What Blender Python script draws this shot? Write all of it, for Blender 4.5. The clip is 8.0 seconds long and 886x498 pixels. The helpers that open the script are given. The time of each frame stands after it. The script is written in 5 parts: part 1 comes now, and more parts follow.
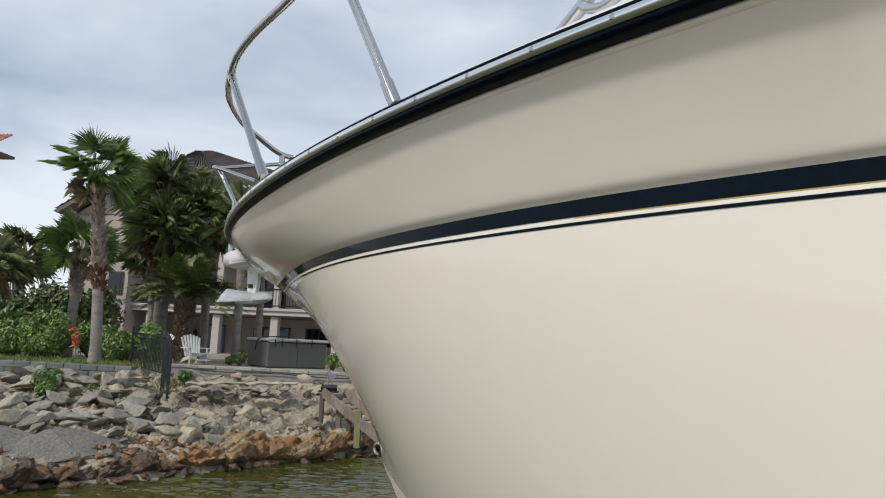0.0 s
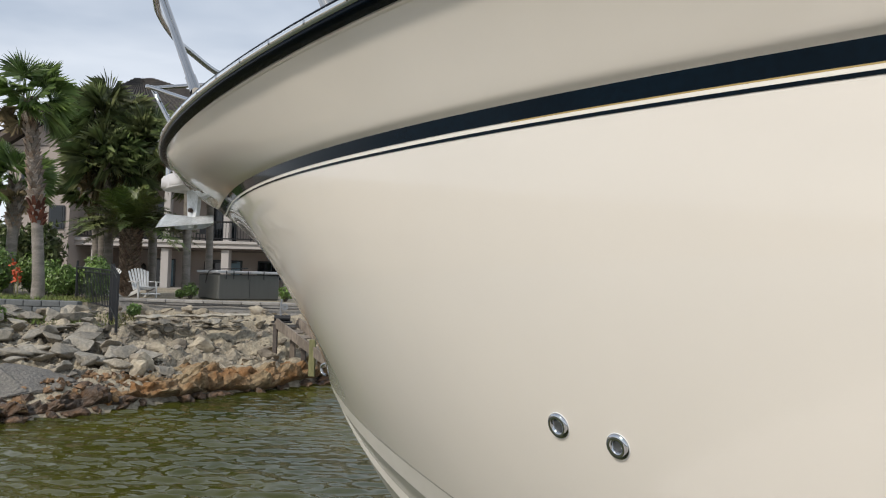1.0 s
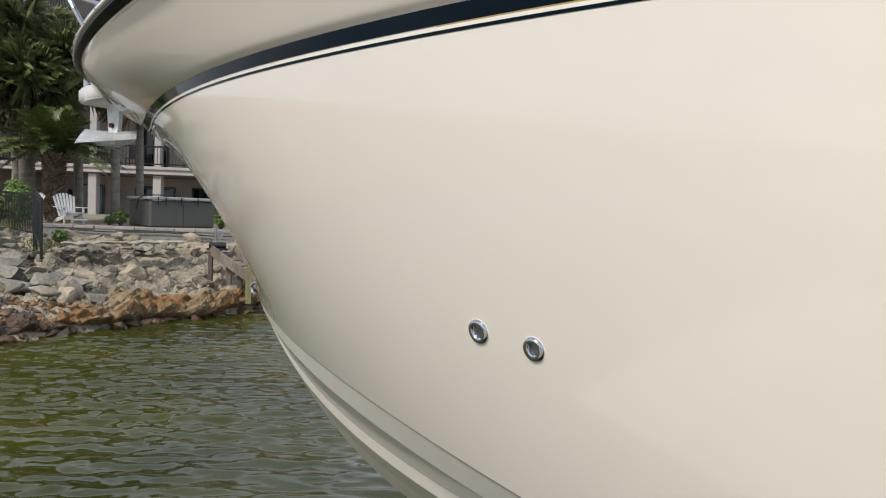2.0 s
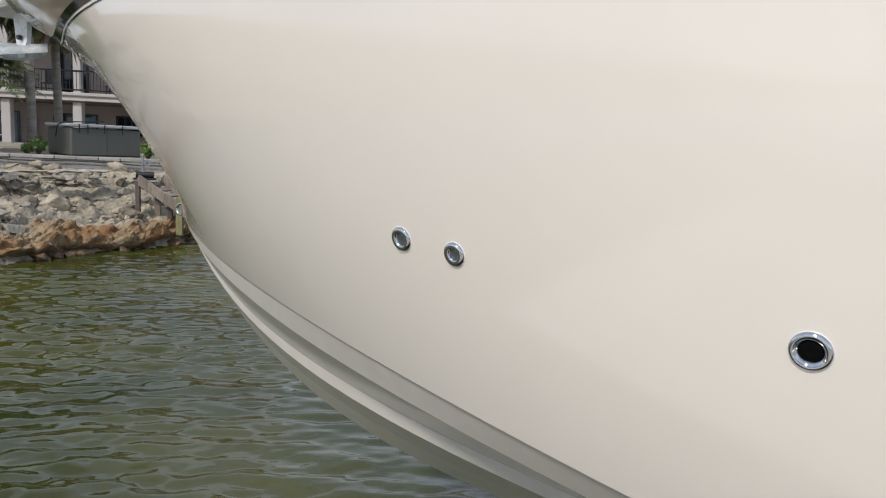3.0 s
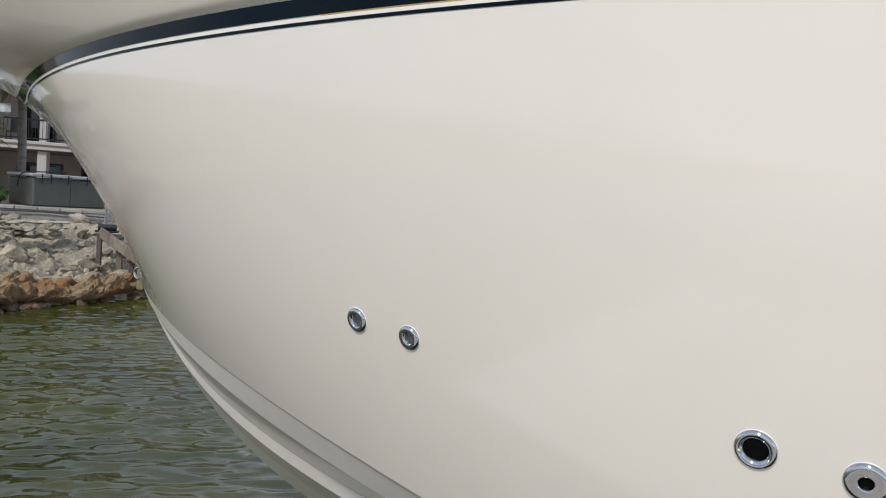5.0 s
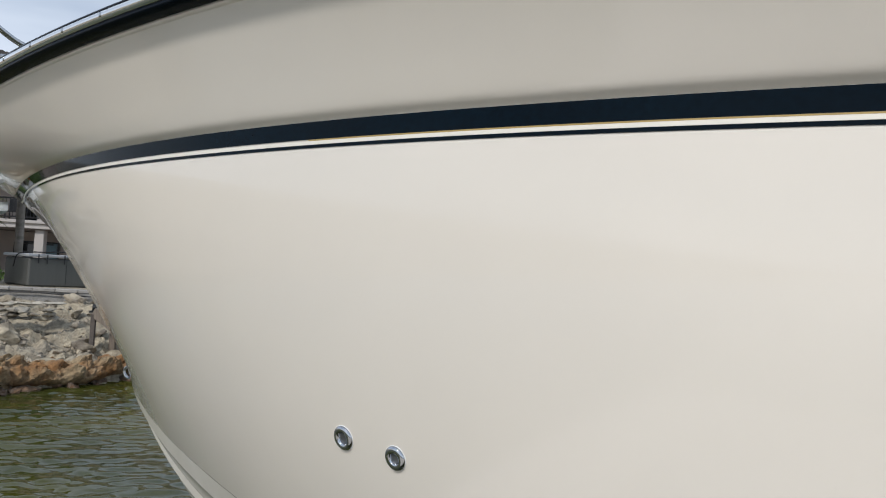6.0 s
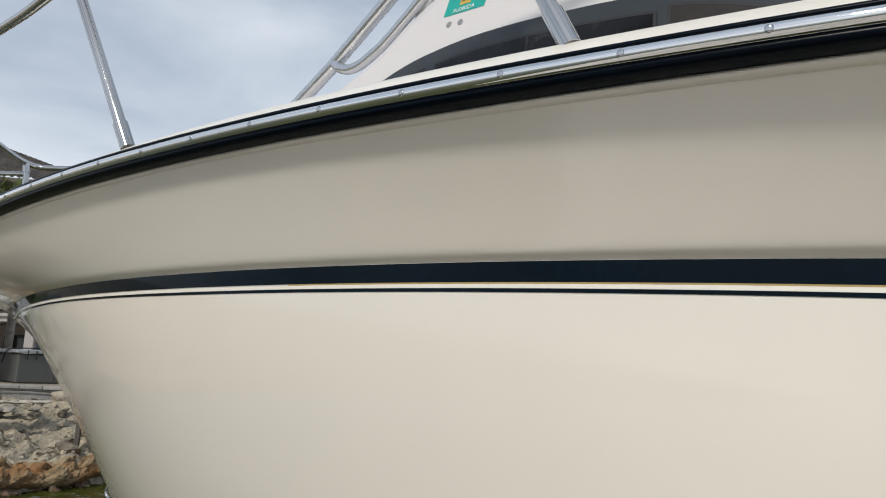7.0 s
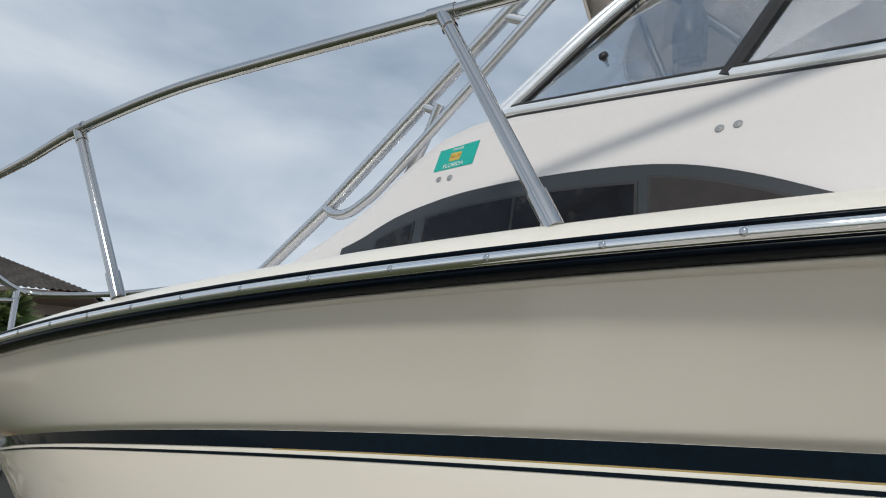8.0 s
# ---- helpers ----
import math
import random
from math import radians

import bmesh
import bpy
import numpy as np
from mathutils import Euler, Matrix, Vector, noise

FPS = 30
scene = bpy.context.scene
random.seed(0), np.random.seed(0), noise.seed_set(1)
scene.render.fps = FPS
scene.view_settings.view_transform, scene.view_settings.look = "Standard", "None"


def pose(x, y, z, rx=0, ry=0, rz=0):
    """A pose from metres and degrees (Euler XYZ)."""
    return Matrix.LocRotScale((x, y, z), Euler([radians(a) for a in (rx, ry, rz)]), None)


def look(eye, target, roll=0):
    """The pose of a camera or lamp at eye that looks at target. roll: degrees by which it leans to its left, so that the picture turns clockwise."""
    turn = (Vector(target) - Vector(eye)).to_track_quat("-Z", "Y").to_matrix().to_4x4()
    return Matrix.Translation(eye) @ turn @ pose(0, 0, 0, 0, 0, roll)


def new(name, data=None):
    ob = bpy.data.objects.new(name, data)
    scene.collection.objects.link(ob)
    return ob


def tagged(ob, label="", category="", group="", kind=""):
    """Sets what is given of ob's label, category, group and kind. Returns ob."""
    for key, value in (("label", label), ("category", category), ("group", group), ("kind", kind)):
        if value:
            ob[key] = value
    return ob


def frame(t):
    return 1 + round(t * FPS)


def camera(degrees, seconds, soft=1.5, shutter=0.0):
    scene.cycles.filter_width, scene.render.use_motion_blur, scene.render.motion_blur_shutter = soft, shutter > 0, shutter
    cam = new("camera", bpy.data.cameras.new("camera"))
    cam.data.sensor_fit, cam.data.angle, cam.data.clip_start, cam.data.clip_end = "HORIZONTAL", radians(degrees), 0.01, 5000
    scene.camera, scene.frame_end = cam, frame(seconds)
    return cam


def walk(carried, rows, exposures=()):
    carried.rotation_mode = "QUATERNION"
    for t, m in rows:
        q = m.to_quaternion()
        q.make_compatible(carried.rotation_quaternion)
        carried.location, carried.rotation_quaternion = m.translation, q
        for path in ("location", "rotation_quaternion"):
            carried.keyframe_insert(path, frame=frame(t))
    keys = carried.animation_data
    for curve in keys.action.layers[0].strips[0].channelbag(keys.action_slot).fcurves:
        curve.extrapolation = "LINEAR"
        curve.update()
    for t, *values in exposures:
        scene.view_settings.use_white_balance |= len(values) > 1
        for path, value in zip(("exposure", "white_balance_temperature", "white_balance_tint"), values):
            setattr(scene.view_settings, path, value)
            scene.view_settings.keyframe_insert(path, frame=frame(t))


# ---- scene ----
cam = camera(64.1, 8.0, soft=1.1)
PATH = [
    (0, (0.718, 0.128, 2.361), (0.477, 2.094, 2.638), 2.64),
    (0.5, (0.741, 0.137, 2.344), (0.561, 2.120, 2.535), 1.65),
    (1, (0.756, 0.173, 2.314), (0.650, 2.169, 2.403), 1.65),
    (1.5, (0.775, 0.187, 2.292), (0.750, 2.187, 2.280), 1.93),
    (3, (0.829, 0.150, 2.216), (1.076, 2.115, 1.936), 2.75),
    (3.5, (0.839, 0.153, 2.202), (1.143, 2.098, 1.848), 3.02),
    (4, (0.845, 0.147, 2.206), (1.172, 2.087, 1.851), 3.54),
    (4.5, (0.848, 0.147, 2.232), (1.182, 2.104, 1.990), 4.48),
    (6, (0.864, 0.123, 2.373), (1.192, 2.095, 2.458), 3.30),
    (6.5, (0.891, 0.049, 2.425), (1.219, 2.011, 2.633), 3.09),
    (7, (0.893, 0.022, 2.484), (1.217, 1.967, 2.818), 2.94),
    (7.5, (0.890, 0.012, 2.540), (1.207, 1.926, 3.025), 3.68),
    (8, (0.888, -0.015, 2.601), (1.207, 1.857, 3.230), 3.13),
]
EXPOSURES = [(0, -0.02, 6500, 11), (1.5, 0.08, 6600, 13), (3.5, 0.11, 6200, 14), (4.5, 0.02, 6180, 13), (6.0, -0.04, 6200, 12), (7, -0.12, 6500, 11), (8, -0.26, 6400, 9)]
walk(cam, [(t, look(eye, target, roll)) for t, eye, target, roll in PATH], EXPOSURES)

# ---- sky and sun ----
SUN_DIR = Vector((-0.461, -0.590, 0.663)).normalized()
sun = new("sun", bpy.data.lights.new("sun", "SUN"))
sun.data.energy, sun.data.angle, sun.data.color = 2.40, radians(6.5), (1.0, 0.94, 0.85)
sun.matrix_world = look((0, -20, 30), Vector((0, -20, 30)) - SUN_DIR)

world = bpy.data.worlds.new("world")
scene.world = world
world.use_nodes = True
nt = world.node_tree
nt.nodes.clear()
W = nt.nodes.new
out, bg, sky = W("ShaderNodeOutputWorld"), W("ShaderNodeBackground"), W("ShaderNodeTexSky")
sky.sky_type, sky.sun_disc = "NISHITA", False
sky.sun_elevation = math.asin(SUN_DIR.z)
sky.sun_rotation = math.atan2(SUN_DIR.x, SUN_DIR.y)
coord, mapping = W("ShaderNodeTexCoord"), W("ShaderNodeMapping")
mapping.inputs["Scale"].default_value = (1.0, 1.0, 2.6)
mapping.inputs["Location"].default_value = (0.35, 0.1, 0.25)
cloud, ramp = W("ShaderNodeTexNoise"), W("ShaderNodeValToRGB")
cloud.inputs["Scale"].default_value, cloud.inputs["Detail"].default_value, cloud.inputs["Roughness"].default_value = 2.0, 5.0, 0.5
cloud.inputs["Distortion"].default_value = 0.25
ramp.color_ramp.elements[0].position, ramp.color_ramp.elements[0].color = 0.33, (0.30, 0.385, 0.50, 1)
ramp.color_ramp.elements[1].position, ramp.color_ramp.elements[1].color = 0.68, (0.80, 0.86, 0.92, 1)
scaled, mix = W("ShaderNodeMix"), W("ShaderNodeMix")
scaled.data_type = mix.data_type = "RGBA"
scaled.blend_type = "MULTIPLY"
scaled.inputs[0].default_value = 1.0
scaled.inputs[7].default_value = (0.11, 0.11, 0.11, 1)
mix.inputs[0].default_value = 0.86
L = nt.links.new
L(coord.outputs["Generated"], mapping.inputs["Vector"])
L(mapping.outputs[0], cloud.inputs["Vector"])
split, low, add = W("ShaderNodeSeparateXYZ"), W("ShaderNodeMapRange"), W("ShaderNodeMath")
for i, v in ((1, 0.05), (2, 0.7), (3, 0.10), (4, -0.06)):
    low.inputs[i].default_value = v
L(coord.outputs["Generated"], split.inputs[0])
L(split.outputs["Z"], low.inputs[0])
L(cloud.outputs["Fac"], add.inputs[0])
L(low.outputs[0], add.inputs[1])
L(add.outputs[0], ramp.inputs[0])
L(sky.outputs[0], scaled.inputs[6])
L(scaled.outputs[2], mix.inputs[6])
L(ramp.outputs[0], mix.inputs[7])
L(mix.outputs[2], bg.inputs[0])
bg.inputs[1].default_value = 1.10
L(bg.outputs[0], out.inputs[0])


# ---- materials ----
def material(name, base, rough=0.5, metal=0.0, vary=0.15, scale=3.0, fine=40.0, bump=0.0, bump_scale=60.0,
             other=None, patch=0.5, coat=0.0, island=0.0, rnd=0.0, stretch=(1, 1, 1), spread=0.12, spec=0.5):
    """A principled surface with broad patches toward a second colour, fine grain, relief and per-piece variation."""
    m = bpy.data.materials.new(name)
    m.use_nodes = True
    t = m.node_tree
    N, K = t.nodes.new, t.links.new
    b = t.nodes["Principled BSDF"]
    b.inputs["Roughness"].default_value, b.inputs["Metallic"].default_value = rough, metal
    b.inputs["Coat Weight"].default_value, b.inputs["Coat Roughness"].default_value = coat, 0.02
    b.inputs["Specular IOR Level"].default_value = spec
    c, mp = N("ShaderNodeTexCoord"), N("ShaderNodeMapping")
    mp.inputs["Scale"].default_value = stretch
    K(c.outputs["Object"], mp.inputs[0])
    other = other or tuple(v * (1 - vary) for v in base)
    big, small = N("ShaderNodeTexNoise"), N("ShaderNodeTexNoise")
    big.inputs["Scale"].default_value, big.inputs["Detail"].default_value = scale, 4
    small.inputs["Scale"].default_value, small.inputs["Detail"].default_value = fine, 3
    K(mp.outputs[0], big.inputs["Vector"])
    K(mp.outputs[0], small.inputs["Vector"])
    r = N("ShaderNodeMapRange")
    r.inputs[1].default_value, r.inputs[2].default_value = patch - spread, patch + spread
    K(big.outputs["Fac"], r.inputs[0])
    mx = N("ShaderNodeMix")
    mx.data_type = "RGBA"
    mx.inputs[6].default_value, mx.inputs[7].default_value = (*base, 1), (*other, 1)
    K(r.outputs[0], mx.inputs[0])
    hsv = N("ShaderNodeHueSaturation")
    K(mx.outputs[2], hsv.inputs["Color"])
    g = N("ShaderNodeMapRange")
    g.inputs[1].default_value, g.inputs[2].default_value = 0.3, 0.7
    g.inputs[3].default_value, g.inputs[4].default_value = 1 - vary, 1 + vary
    K(small.outputs["Fac"], g.inputs[0])
    last = g.outputs[0]
    for amount, node, socket in ((island, "ShaderNodeNewGeometry", "Random Per Island"), (rnd, "ShaderNodeObjectInfo", "Random")):
        if amount:
            src, rg, mul = N(node), N("ShaderNodeMapRange"), N("ShaderNodeMath")
            rg.inputs[3].default_value, rg.inputs[4].default_value = 1 - amount, 1 + amount
            K(src.outputs[socket], rg.inputs[0])
            mul.operation = "MULTIPLY"
            K(last, mul.inputs[0])
            K(rg.outputs[0], mul.inputs[1])
            last = mul.outputs[0]
    K(last, hsv.inputs["Value"])
    K(hsv.outputs[0], b.inputs["Base Color"])
    if bump:
        n, bp = N("ShaderNodeTexNoise"), N("ShaderNodeBump")
        n.inputs["Scale"].default_value, n.inputs["Detail"].default_value = bump_scale, 6
        K(mp.outputs[0], n.inputs["Vector"])
        K(n.outputs["Fac"], bp.inputs["Height"])
        bp.inputs["Strength"].default_value, bp.inputs["Distance"].default_value = min(1.0, bump), 0.02 if bump < 0.6 else 0.06
        K(bp.outputs[0], b.inputs["Normal"])
    return m


GELCOAT = material("gelcoat_cream", (0.75, 0.70, 0.615), 0.14, vary=0.008, scale=0.8, fine=5, coat=0.8, other=(0.73, 0.685, 0.605))
BOTTOM = material("bottom_gelcoat", (0.68, 0.65, 0.585), 0.22, vary=0.03, scale=2, fine=14, other=(0.64, 0.61, 0.54), coat=0.3)
DECK = material("deck_gelcoat", (0.78, 0.74, 0.65), 0.3, vary=0.02, scale=2, fine=90, coat=0.2)
CABIN = material("cabin_white", (0.67, 0.645, 0.635), 0.35, vary=0.012, scale=1.5, fine=60, coat=0.1)
NAVY = material("navy_gelcoat", (0.0015, 0.0065, 0.012), 0.06, vary=0.2, scale=4, fine=80, spec=0.09)
VINYL = material("navy_vinyl", (0.002, 0.005, 0.010), 0.25, spec=0.07, vary=0.2, scale=8, fine=120, bump=0.02)
GOLD = material("gold_pinstripe", (0.42, 0.29, 0.09), 0.4, vary=0.05)
PIN_WHITE = material("pinstripe_white", (0.80, 0.77, 0.68), 0.3, vary=0.02)
STEEL = material("stainless_steel", (0.56, 0.555, 0.55), 0.06, 1.0, vary=0.0, scale=2, other=(0.46, 0.45, 0.44))
INSERT = material("polished_insert", (0.90, 0.90, 0.90), 0.04, 1.0, vary=0.0, scale=2, other=(0.82, 0.82, 0.82))
ALU = material("anodised_aluminium", (0.66, 0.67, 0.69), 0.3, 1.0, vary=0.015, scale=6, fine=30)
WHITE_ALU = material("bright_aluminium", (0.86, 0.88, 0.90), 0.22, 0.55, vary=0.03)
CHROME = material("chrome", (0.55, 0.56, 0.58), 0.05, 1.0, vary=0.04)
DRAIN_CUP = material("drain_cup_metal", (0.22, 0.23, 0.24), 0.35, 0.8, vary=0.15, fine=60)
# near black, the shade inside drain holes and screw slots as a colour
HOLE_SHADE = material("hole_shade", (0.004, 0.004, 0.004), 0.5, vary=0.3, fine=80, spec=0.05)
GALV = material("galvanised", (0.80, 0.83, 0.85), 0.45, 0.0, vary=0.12, scale=9, fine=70, other=(0.62, 0.65, 0.66), bump=0.05)
ZINC = material("zinc_grey", (0.30, 0.31, 0.32), 0.5, 0.3, vary=0.12)
RUSTY = material("rusted_bolt", (0.10, 0.07, 0.055), 0.7, 0.4, vary=0.3)
FRAME_GREY = material("window_frame_grey", (0.024, 0.029, 0.034), 0.35, vary=0.08, fine=90)
SMOKED = material("smoked_acrylic", (0.006, 0.006, 0.007), 0.12, spec=0.25, vary=0.5, scale=14, fine=140, other=(0.03, 0.028, 0.026), patch=0.62, spread=0.08)
SMOKED_BROWN = material("brown_smoked_acrylic", (0.035, 0.030, 0.027), 0.15, vary=0.1, scale=3, fine=30, spec=0.3)
BLACK = material("black_rubber", (0.012, 0.012, 0.013), 0.5, vary=0.2)
TEAL = material("teal_decal", (0.0, 0.36, 0.30), 0.4, vary=0.03)
DECAL_GOLD = material("gold_decal", (0.60, 0.40, 0.06), 0.45, vary=0.08, scale=60)
WHITE_INK = material("white_ink", (0.8, 0.82, 0.82), 0.5, vary=0.02)
DARK_INK = material("dark_ink", (0.05, 0.04, 0.02), 0.5, vary=0.05)
CANVAS = material("beige_canvas", (0.38, 0.345, 0.31), 0.85, vary=0.06, scale=3, fine=220, bump=0.05, bump_scale=250)
LIMESTONE = material("limestone", (0.43, 0.37, 0.27), 0.9, vary=0.25, scale=2.2, fine=18, other=(0.21, 0.18, 0.14), bump=0.9, bump_scale=14, rnd=0.28)
LIMESTONE_LOOSE = material("loose_limestone", (0.33, 0.28, 0.21), 0.9, vary=0.25, scale=2.2, fine=18, other=(0.27, 0.24, 0.195), bump=0.9, bump_scale=14, island=0.3)
# limestone made paler, the sun on the ledge caps put into the colour
SUNLIT_CAP = material("sunlit_capstone", (0.47, 0.43, 0.35), 0.9, vary=0.15, scale=3, fine=24, other=(0.38, 0.34, 0.27), bump=0.5, bump_scale=20, rnd=0.15)
GREYROCK = material("grey_rock", (0.265, 0.245, 0.205), 0.88, vary=0.22, scale=2.4, fine=22, other=(0.30, 0.265, 0.205), bump=0.6, bump_scale=16, rnd=0.32)
SLABROCK = material("smooth_grey_rock", (0.215, 0.20, 0.17), 0.9, vary=0.22, scale=2.6, fine=22, other=(0.165, 0.155, 0.14), bump=0.8, bump_scale=18, spread=0.25)
GREYROCK_LOOSE = material("loose_grey_rock", (0.20, 0.185, 0.165), 0.88, vary=0.22, scale=2.4, fine=22, other=(0.34, 0.30, 0.235), bump=0.6, bump_scale=16, island=0.3)
RUSTROCK = material("rust_rock", (0.225, 0.115, 0.042), 0.85, vary=0.35, scale=1.6, fine=14, other=(0.27, 0.205, 0.12), bump=0.9, bump_scale=12, rnd=0.3)
RUSTROCK_LOOSE = material("loose_rust_rock", (0.22, 0.13, 0.065), 0.85, vary=0.3, scale=3.0, fine=16, other=(0.20, 0.125, 0.07), bump=0.9, bump_scale=12, island=0.3)
WETROCK = material("wet_dark_rock", (0.07, 0.052, 0.036), 0.45, vary=0.3, scale=4, fine=20, other=(0.16, 0.09, 0.045), bump=0.9, bump_scale=14, rnd=0.3)
BANK = material("bank_earth", (0.43, 0.37, 0.265), 0.92, vary=0.3, scale=1.6, fine=12, other=(0.25, 0.22, 0.17), bump=1.0, bump_scale=16, spread=0.2)
BLOCK = material("wall_block", (0.155, 0.165, 0.165), 0.9, vary=0.12, scale=6, fine=50, bump=0.3, bump_scale=50, rnd=0.15)
PAVER = material("paver", (0.36, 0.34, 0.31), 0.9, vary=0.15, scale=5, fine=60, bump=0.2, rnd=0.18)
CONCRETE = material("old_concrete", (0.30, 0.29, 0.27), 0.9, vary=0.2, scale=2, fine=30, bump=0.3)
WOOD = material("weathered_wood", (0.27, 0.225, 0.18), 0.85, vary=0.25, scale=3, fine=30, other=(0.17, 0.14, 0.11), stretch=(1, 1, 0.2), bump=0.3, rnd=0.15)
# pale so that the unseen dock throws light up at the hull
DOCKWOOD = material("dock_plank", (0.58, 0.535, 0.47), 0.85, vary=0.15, scale=3, fine=30, other=(0.47, 0.43, 0.375), stretch=(1, 0.2, 1), bump=0.2, rnd=0.15)
GREENWOOD = material("treated_wood", (0.23, 0.22, 0.10), 0.8, vary=0.2, scale=4, fine=30, stretch=(1, 1, 0.2), bump=0.2)
DARKWOOD = material("dark_wood", (0.12, 0.10, 0.085), 0.85, vary=0.25, scale=3, fine=30, bump=0.2)
FENCE_BLACK = material("black_paint", (0.014, 0.015, 0.017), 0.4, vary=0.15)
CHAIR_WHITE = material("white_paint", (0.74, 0.74, 0.72), 0.5, vary=0.06, scale=6, fine=40, rnd=0.04)
TUB = material("tub_cabinet", (0.095, 0.097, 0.088), 0.6, vary=0.06, scale=2, fine=30, stretch=(6, 6, 0.4))
TUB_LID = material("tub_cover", (0.42, 0.43, 0.44), 0.6, vary=0.08, scale=3, fine=40)
STUCCO = material("stucco", (0.40, 0.345, 0.31), 0.92, vary=0.05, scale=0.7, fine=30, bump=0.1, other=(0.36, 0.315, 0.285))
STUCCO_TRIM = material("painted_trim", (0.46, 0.43, 0.405), 0.7, vary=0.05, scale=1, fine=20)
ROOF = material("roof_tile", (0.032, 0.029, 0.027), 0.85, vary=0.25, scale=1.5, fine=10, other=(0.062, 0.054, 0.047), island=0.25)
TERRACOTTA = material("terracotta_tile", (0.40, 0.17, 0.09), 0.8, vary=0.2, island=0.2)
SOFFIT = material("soffit", (0.14, 0.115, 0.10), 0.8, vary=0.08)
GLASS_DARK = material("window_glass", (0.010, 0.014, 0.018), 0.06, vary=0.2, spec=0.6)
CURTAIN = material("blue_curtain", (0.20, 0.30, 0.36), 0.9, vary=0.1)
TRUNK = material("palm_trunk", (0.29, 0.26, 0.225), 0.95, vary=0.22, scale=3, fine=24, other=(0.20, 0.18, 0.15), bump=0.5, bump_scale=20, stretch=(1, 1, 3))
BOOTS = material("palm_boots", (0.24, 0.175, 0.125), 0.95, vary=0.25, scale=5, fine=30, other=(0.33, 0.29, 0.25), island=0.35)
DATEBARK = material("date_palm_bark", (0.135, 0.092, 0.062), 0.95, vary=0.3, scale=5, fine=30, other=(0.20, 0.155, 0.115), bump=0.4, island=0.35)
REDTRUNK = material("red_trunk_band", (0.15, 0.055, 0.032), 0.95, vary=0.3, scale=5, fine=30, bump=0.5, island=0.3)
FAN = material("fan_leaf", (0.19, 0.285, 0.075), 0.45, vary=0.15, scale=0.9, fine=8, other=(0.12, 0.185, 0.055), island=0.35)
FAN_DARK = material("fan_leaf_dark", (0.11, 0.16, 0.05), 0.42, vary=0.15, scale=0.9, fine=8, other=(0.18, 0.20, 0.085), island=0.5)
DEADFAN = material("dead_fan_leaf", (0.25, 0.19, 0.10), 0.85, vary=0.2, scale=2, fine=10, other=(0.16, 0.13, 0.07), island=0.35)
FROND = material("frond_leaf", (0.12, 0.18, 0.045), 0.45, vary=0.15, scale=0.9, fine=8, other=(0.14, 0.15, 0.05), island=0.35)
LEAF = material("shrub_leaf", (0.16, 0.25, 0.055), 0.45, vary=0.2, scale=1.2, fine=8, other=(0.09, 0.16, 0.04), island=0.5)
GRASS = material("grass_blade", (0.15, 0.22, 0.045), 0.7, vary=0.2, scale=1, fine=8, other=(0.17, 0.16, 0.06), island=0.4)
FLOWER = material("red_bloom", (0.62, 0.10, 0.04), 0.6, vary=0.2, island=0.3)


def glass(name, tint, rough=0.0):
    m = bpy.data.materials.new(name)
    m.use_nodes = True
    b = m.node_tree.nodes["Principled BSDF"]
    b.inputs["Base Color"].default_value = (*tint, 1)
    b.inputs["Transmission Weight"].default_value, b.inputs["Roughness"].default_value, b.inputs["IOR"].default_value = 1.0, rough, 1.45
    b.inputs["Specular IOR Level"].default_value = 0.05
    return m


CLEAR = glass("tinted_glass", (0.80, 0.82, 0.83))


def water_material():
    m = bpy.data.materials.new("bay_water")
    m.use_nodes = True
    t = m.node_tree
    N, K = t.nodes.new, t.links.new
    b = t.nodes["Principled BSDF"]
    b.inputs["Roughness"].default_value, b.inputs["IOR"].default_value = 0.015, 1.34
    b.inputs["Specular IOR Level"].default_value = 1.0
    c = N("ShaderNodeTexCoord")
    n = N("ShaderNodeTexNoise")
    n.inputs["Scale"].default_value, n.inputs["Detail"].default_value = 0.35, 3
    K(c.outputs["Object"], n.inputs["Vector"])
    r = N("ShaderNodeValToRGB")
    r.color_ramp.elements[0].position, r.color_ramp.elements[0].color = 0.38, (0.030, 0.037, 0.008, 1)
    r.color_ramp.elements[1].position, r.color_ramp.elements[1].color = 0.62, (0.064, 0.062, 0.009, 1)
    K(n.outputs["Fac"], r.inputs[0])
    K(r.outputs[0], b.inputs["Base Color"])
    mp = N("ShaderNodeMapping")
    mp.inputs["Scale"].default_value = (1.0, 1.9, 1.0)
    K(c.outputs["Object"], mp.inputs[0])
    f = N("ShaderNodeTexNoise")
    f.inputs["Scale"].default_value, f.inputs["Detail"].default_value = 13.0, 3
    K(mp.outputs[0], f.inputs["Vector"])
    bp = N("ShaderNodeBump")
    bp.inputs["Strength"].default_value, bp.inputs["Distance"].default_value = 0.35, 0.004
    K(f.outputs["Fac"], bp.inputs["Height"])
    K(bp.outputs[0], b.inputs["Normal"])
    return m


WATER = water_material()


# ---- mesh helpers ----
def mesh_of(name, verts, faces, mat, smooth=False):
    me = bpy.data.meshes.new(name)
    me.from_pydata([tuple(v) for v in verts], [], faces)
    me.materials.append(mat)
    if smooth:
        me.polygons.foreach_set("use_smooth", [True] * len(me.polygons))
    me.update()
    return me


def link(name, me, parent=None, label=""):
    ob = new(name, me)
    if parent is not None:
        ob.parent = parent
    if label:
        tagged(ob, label)
    return ob


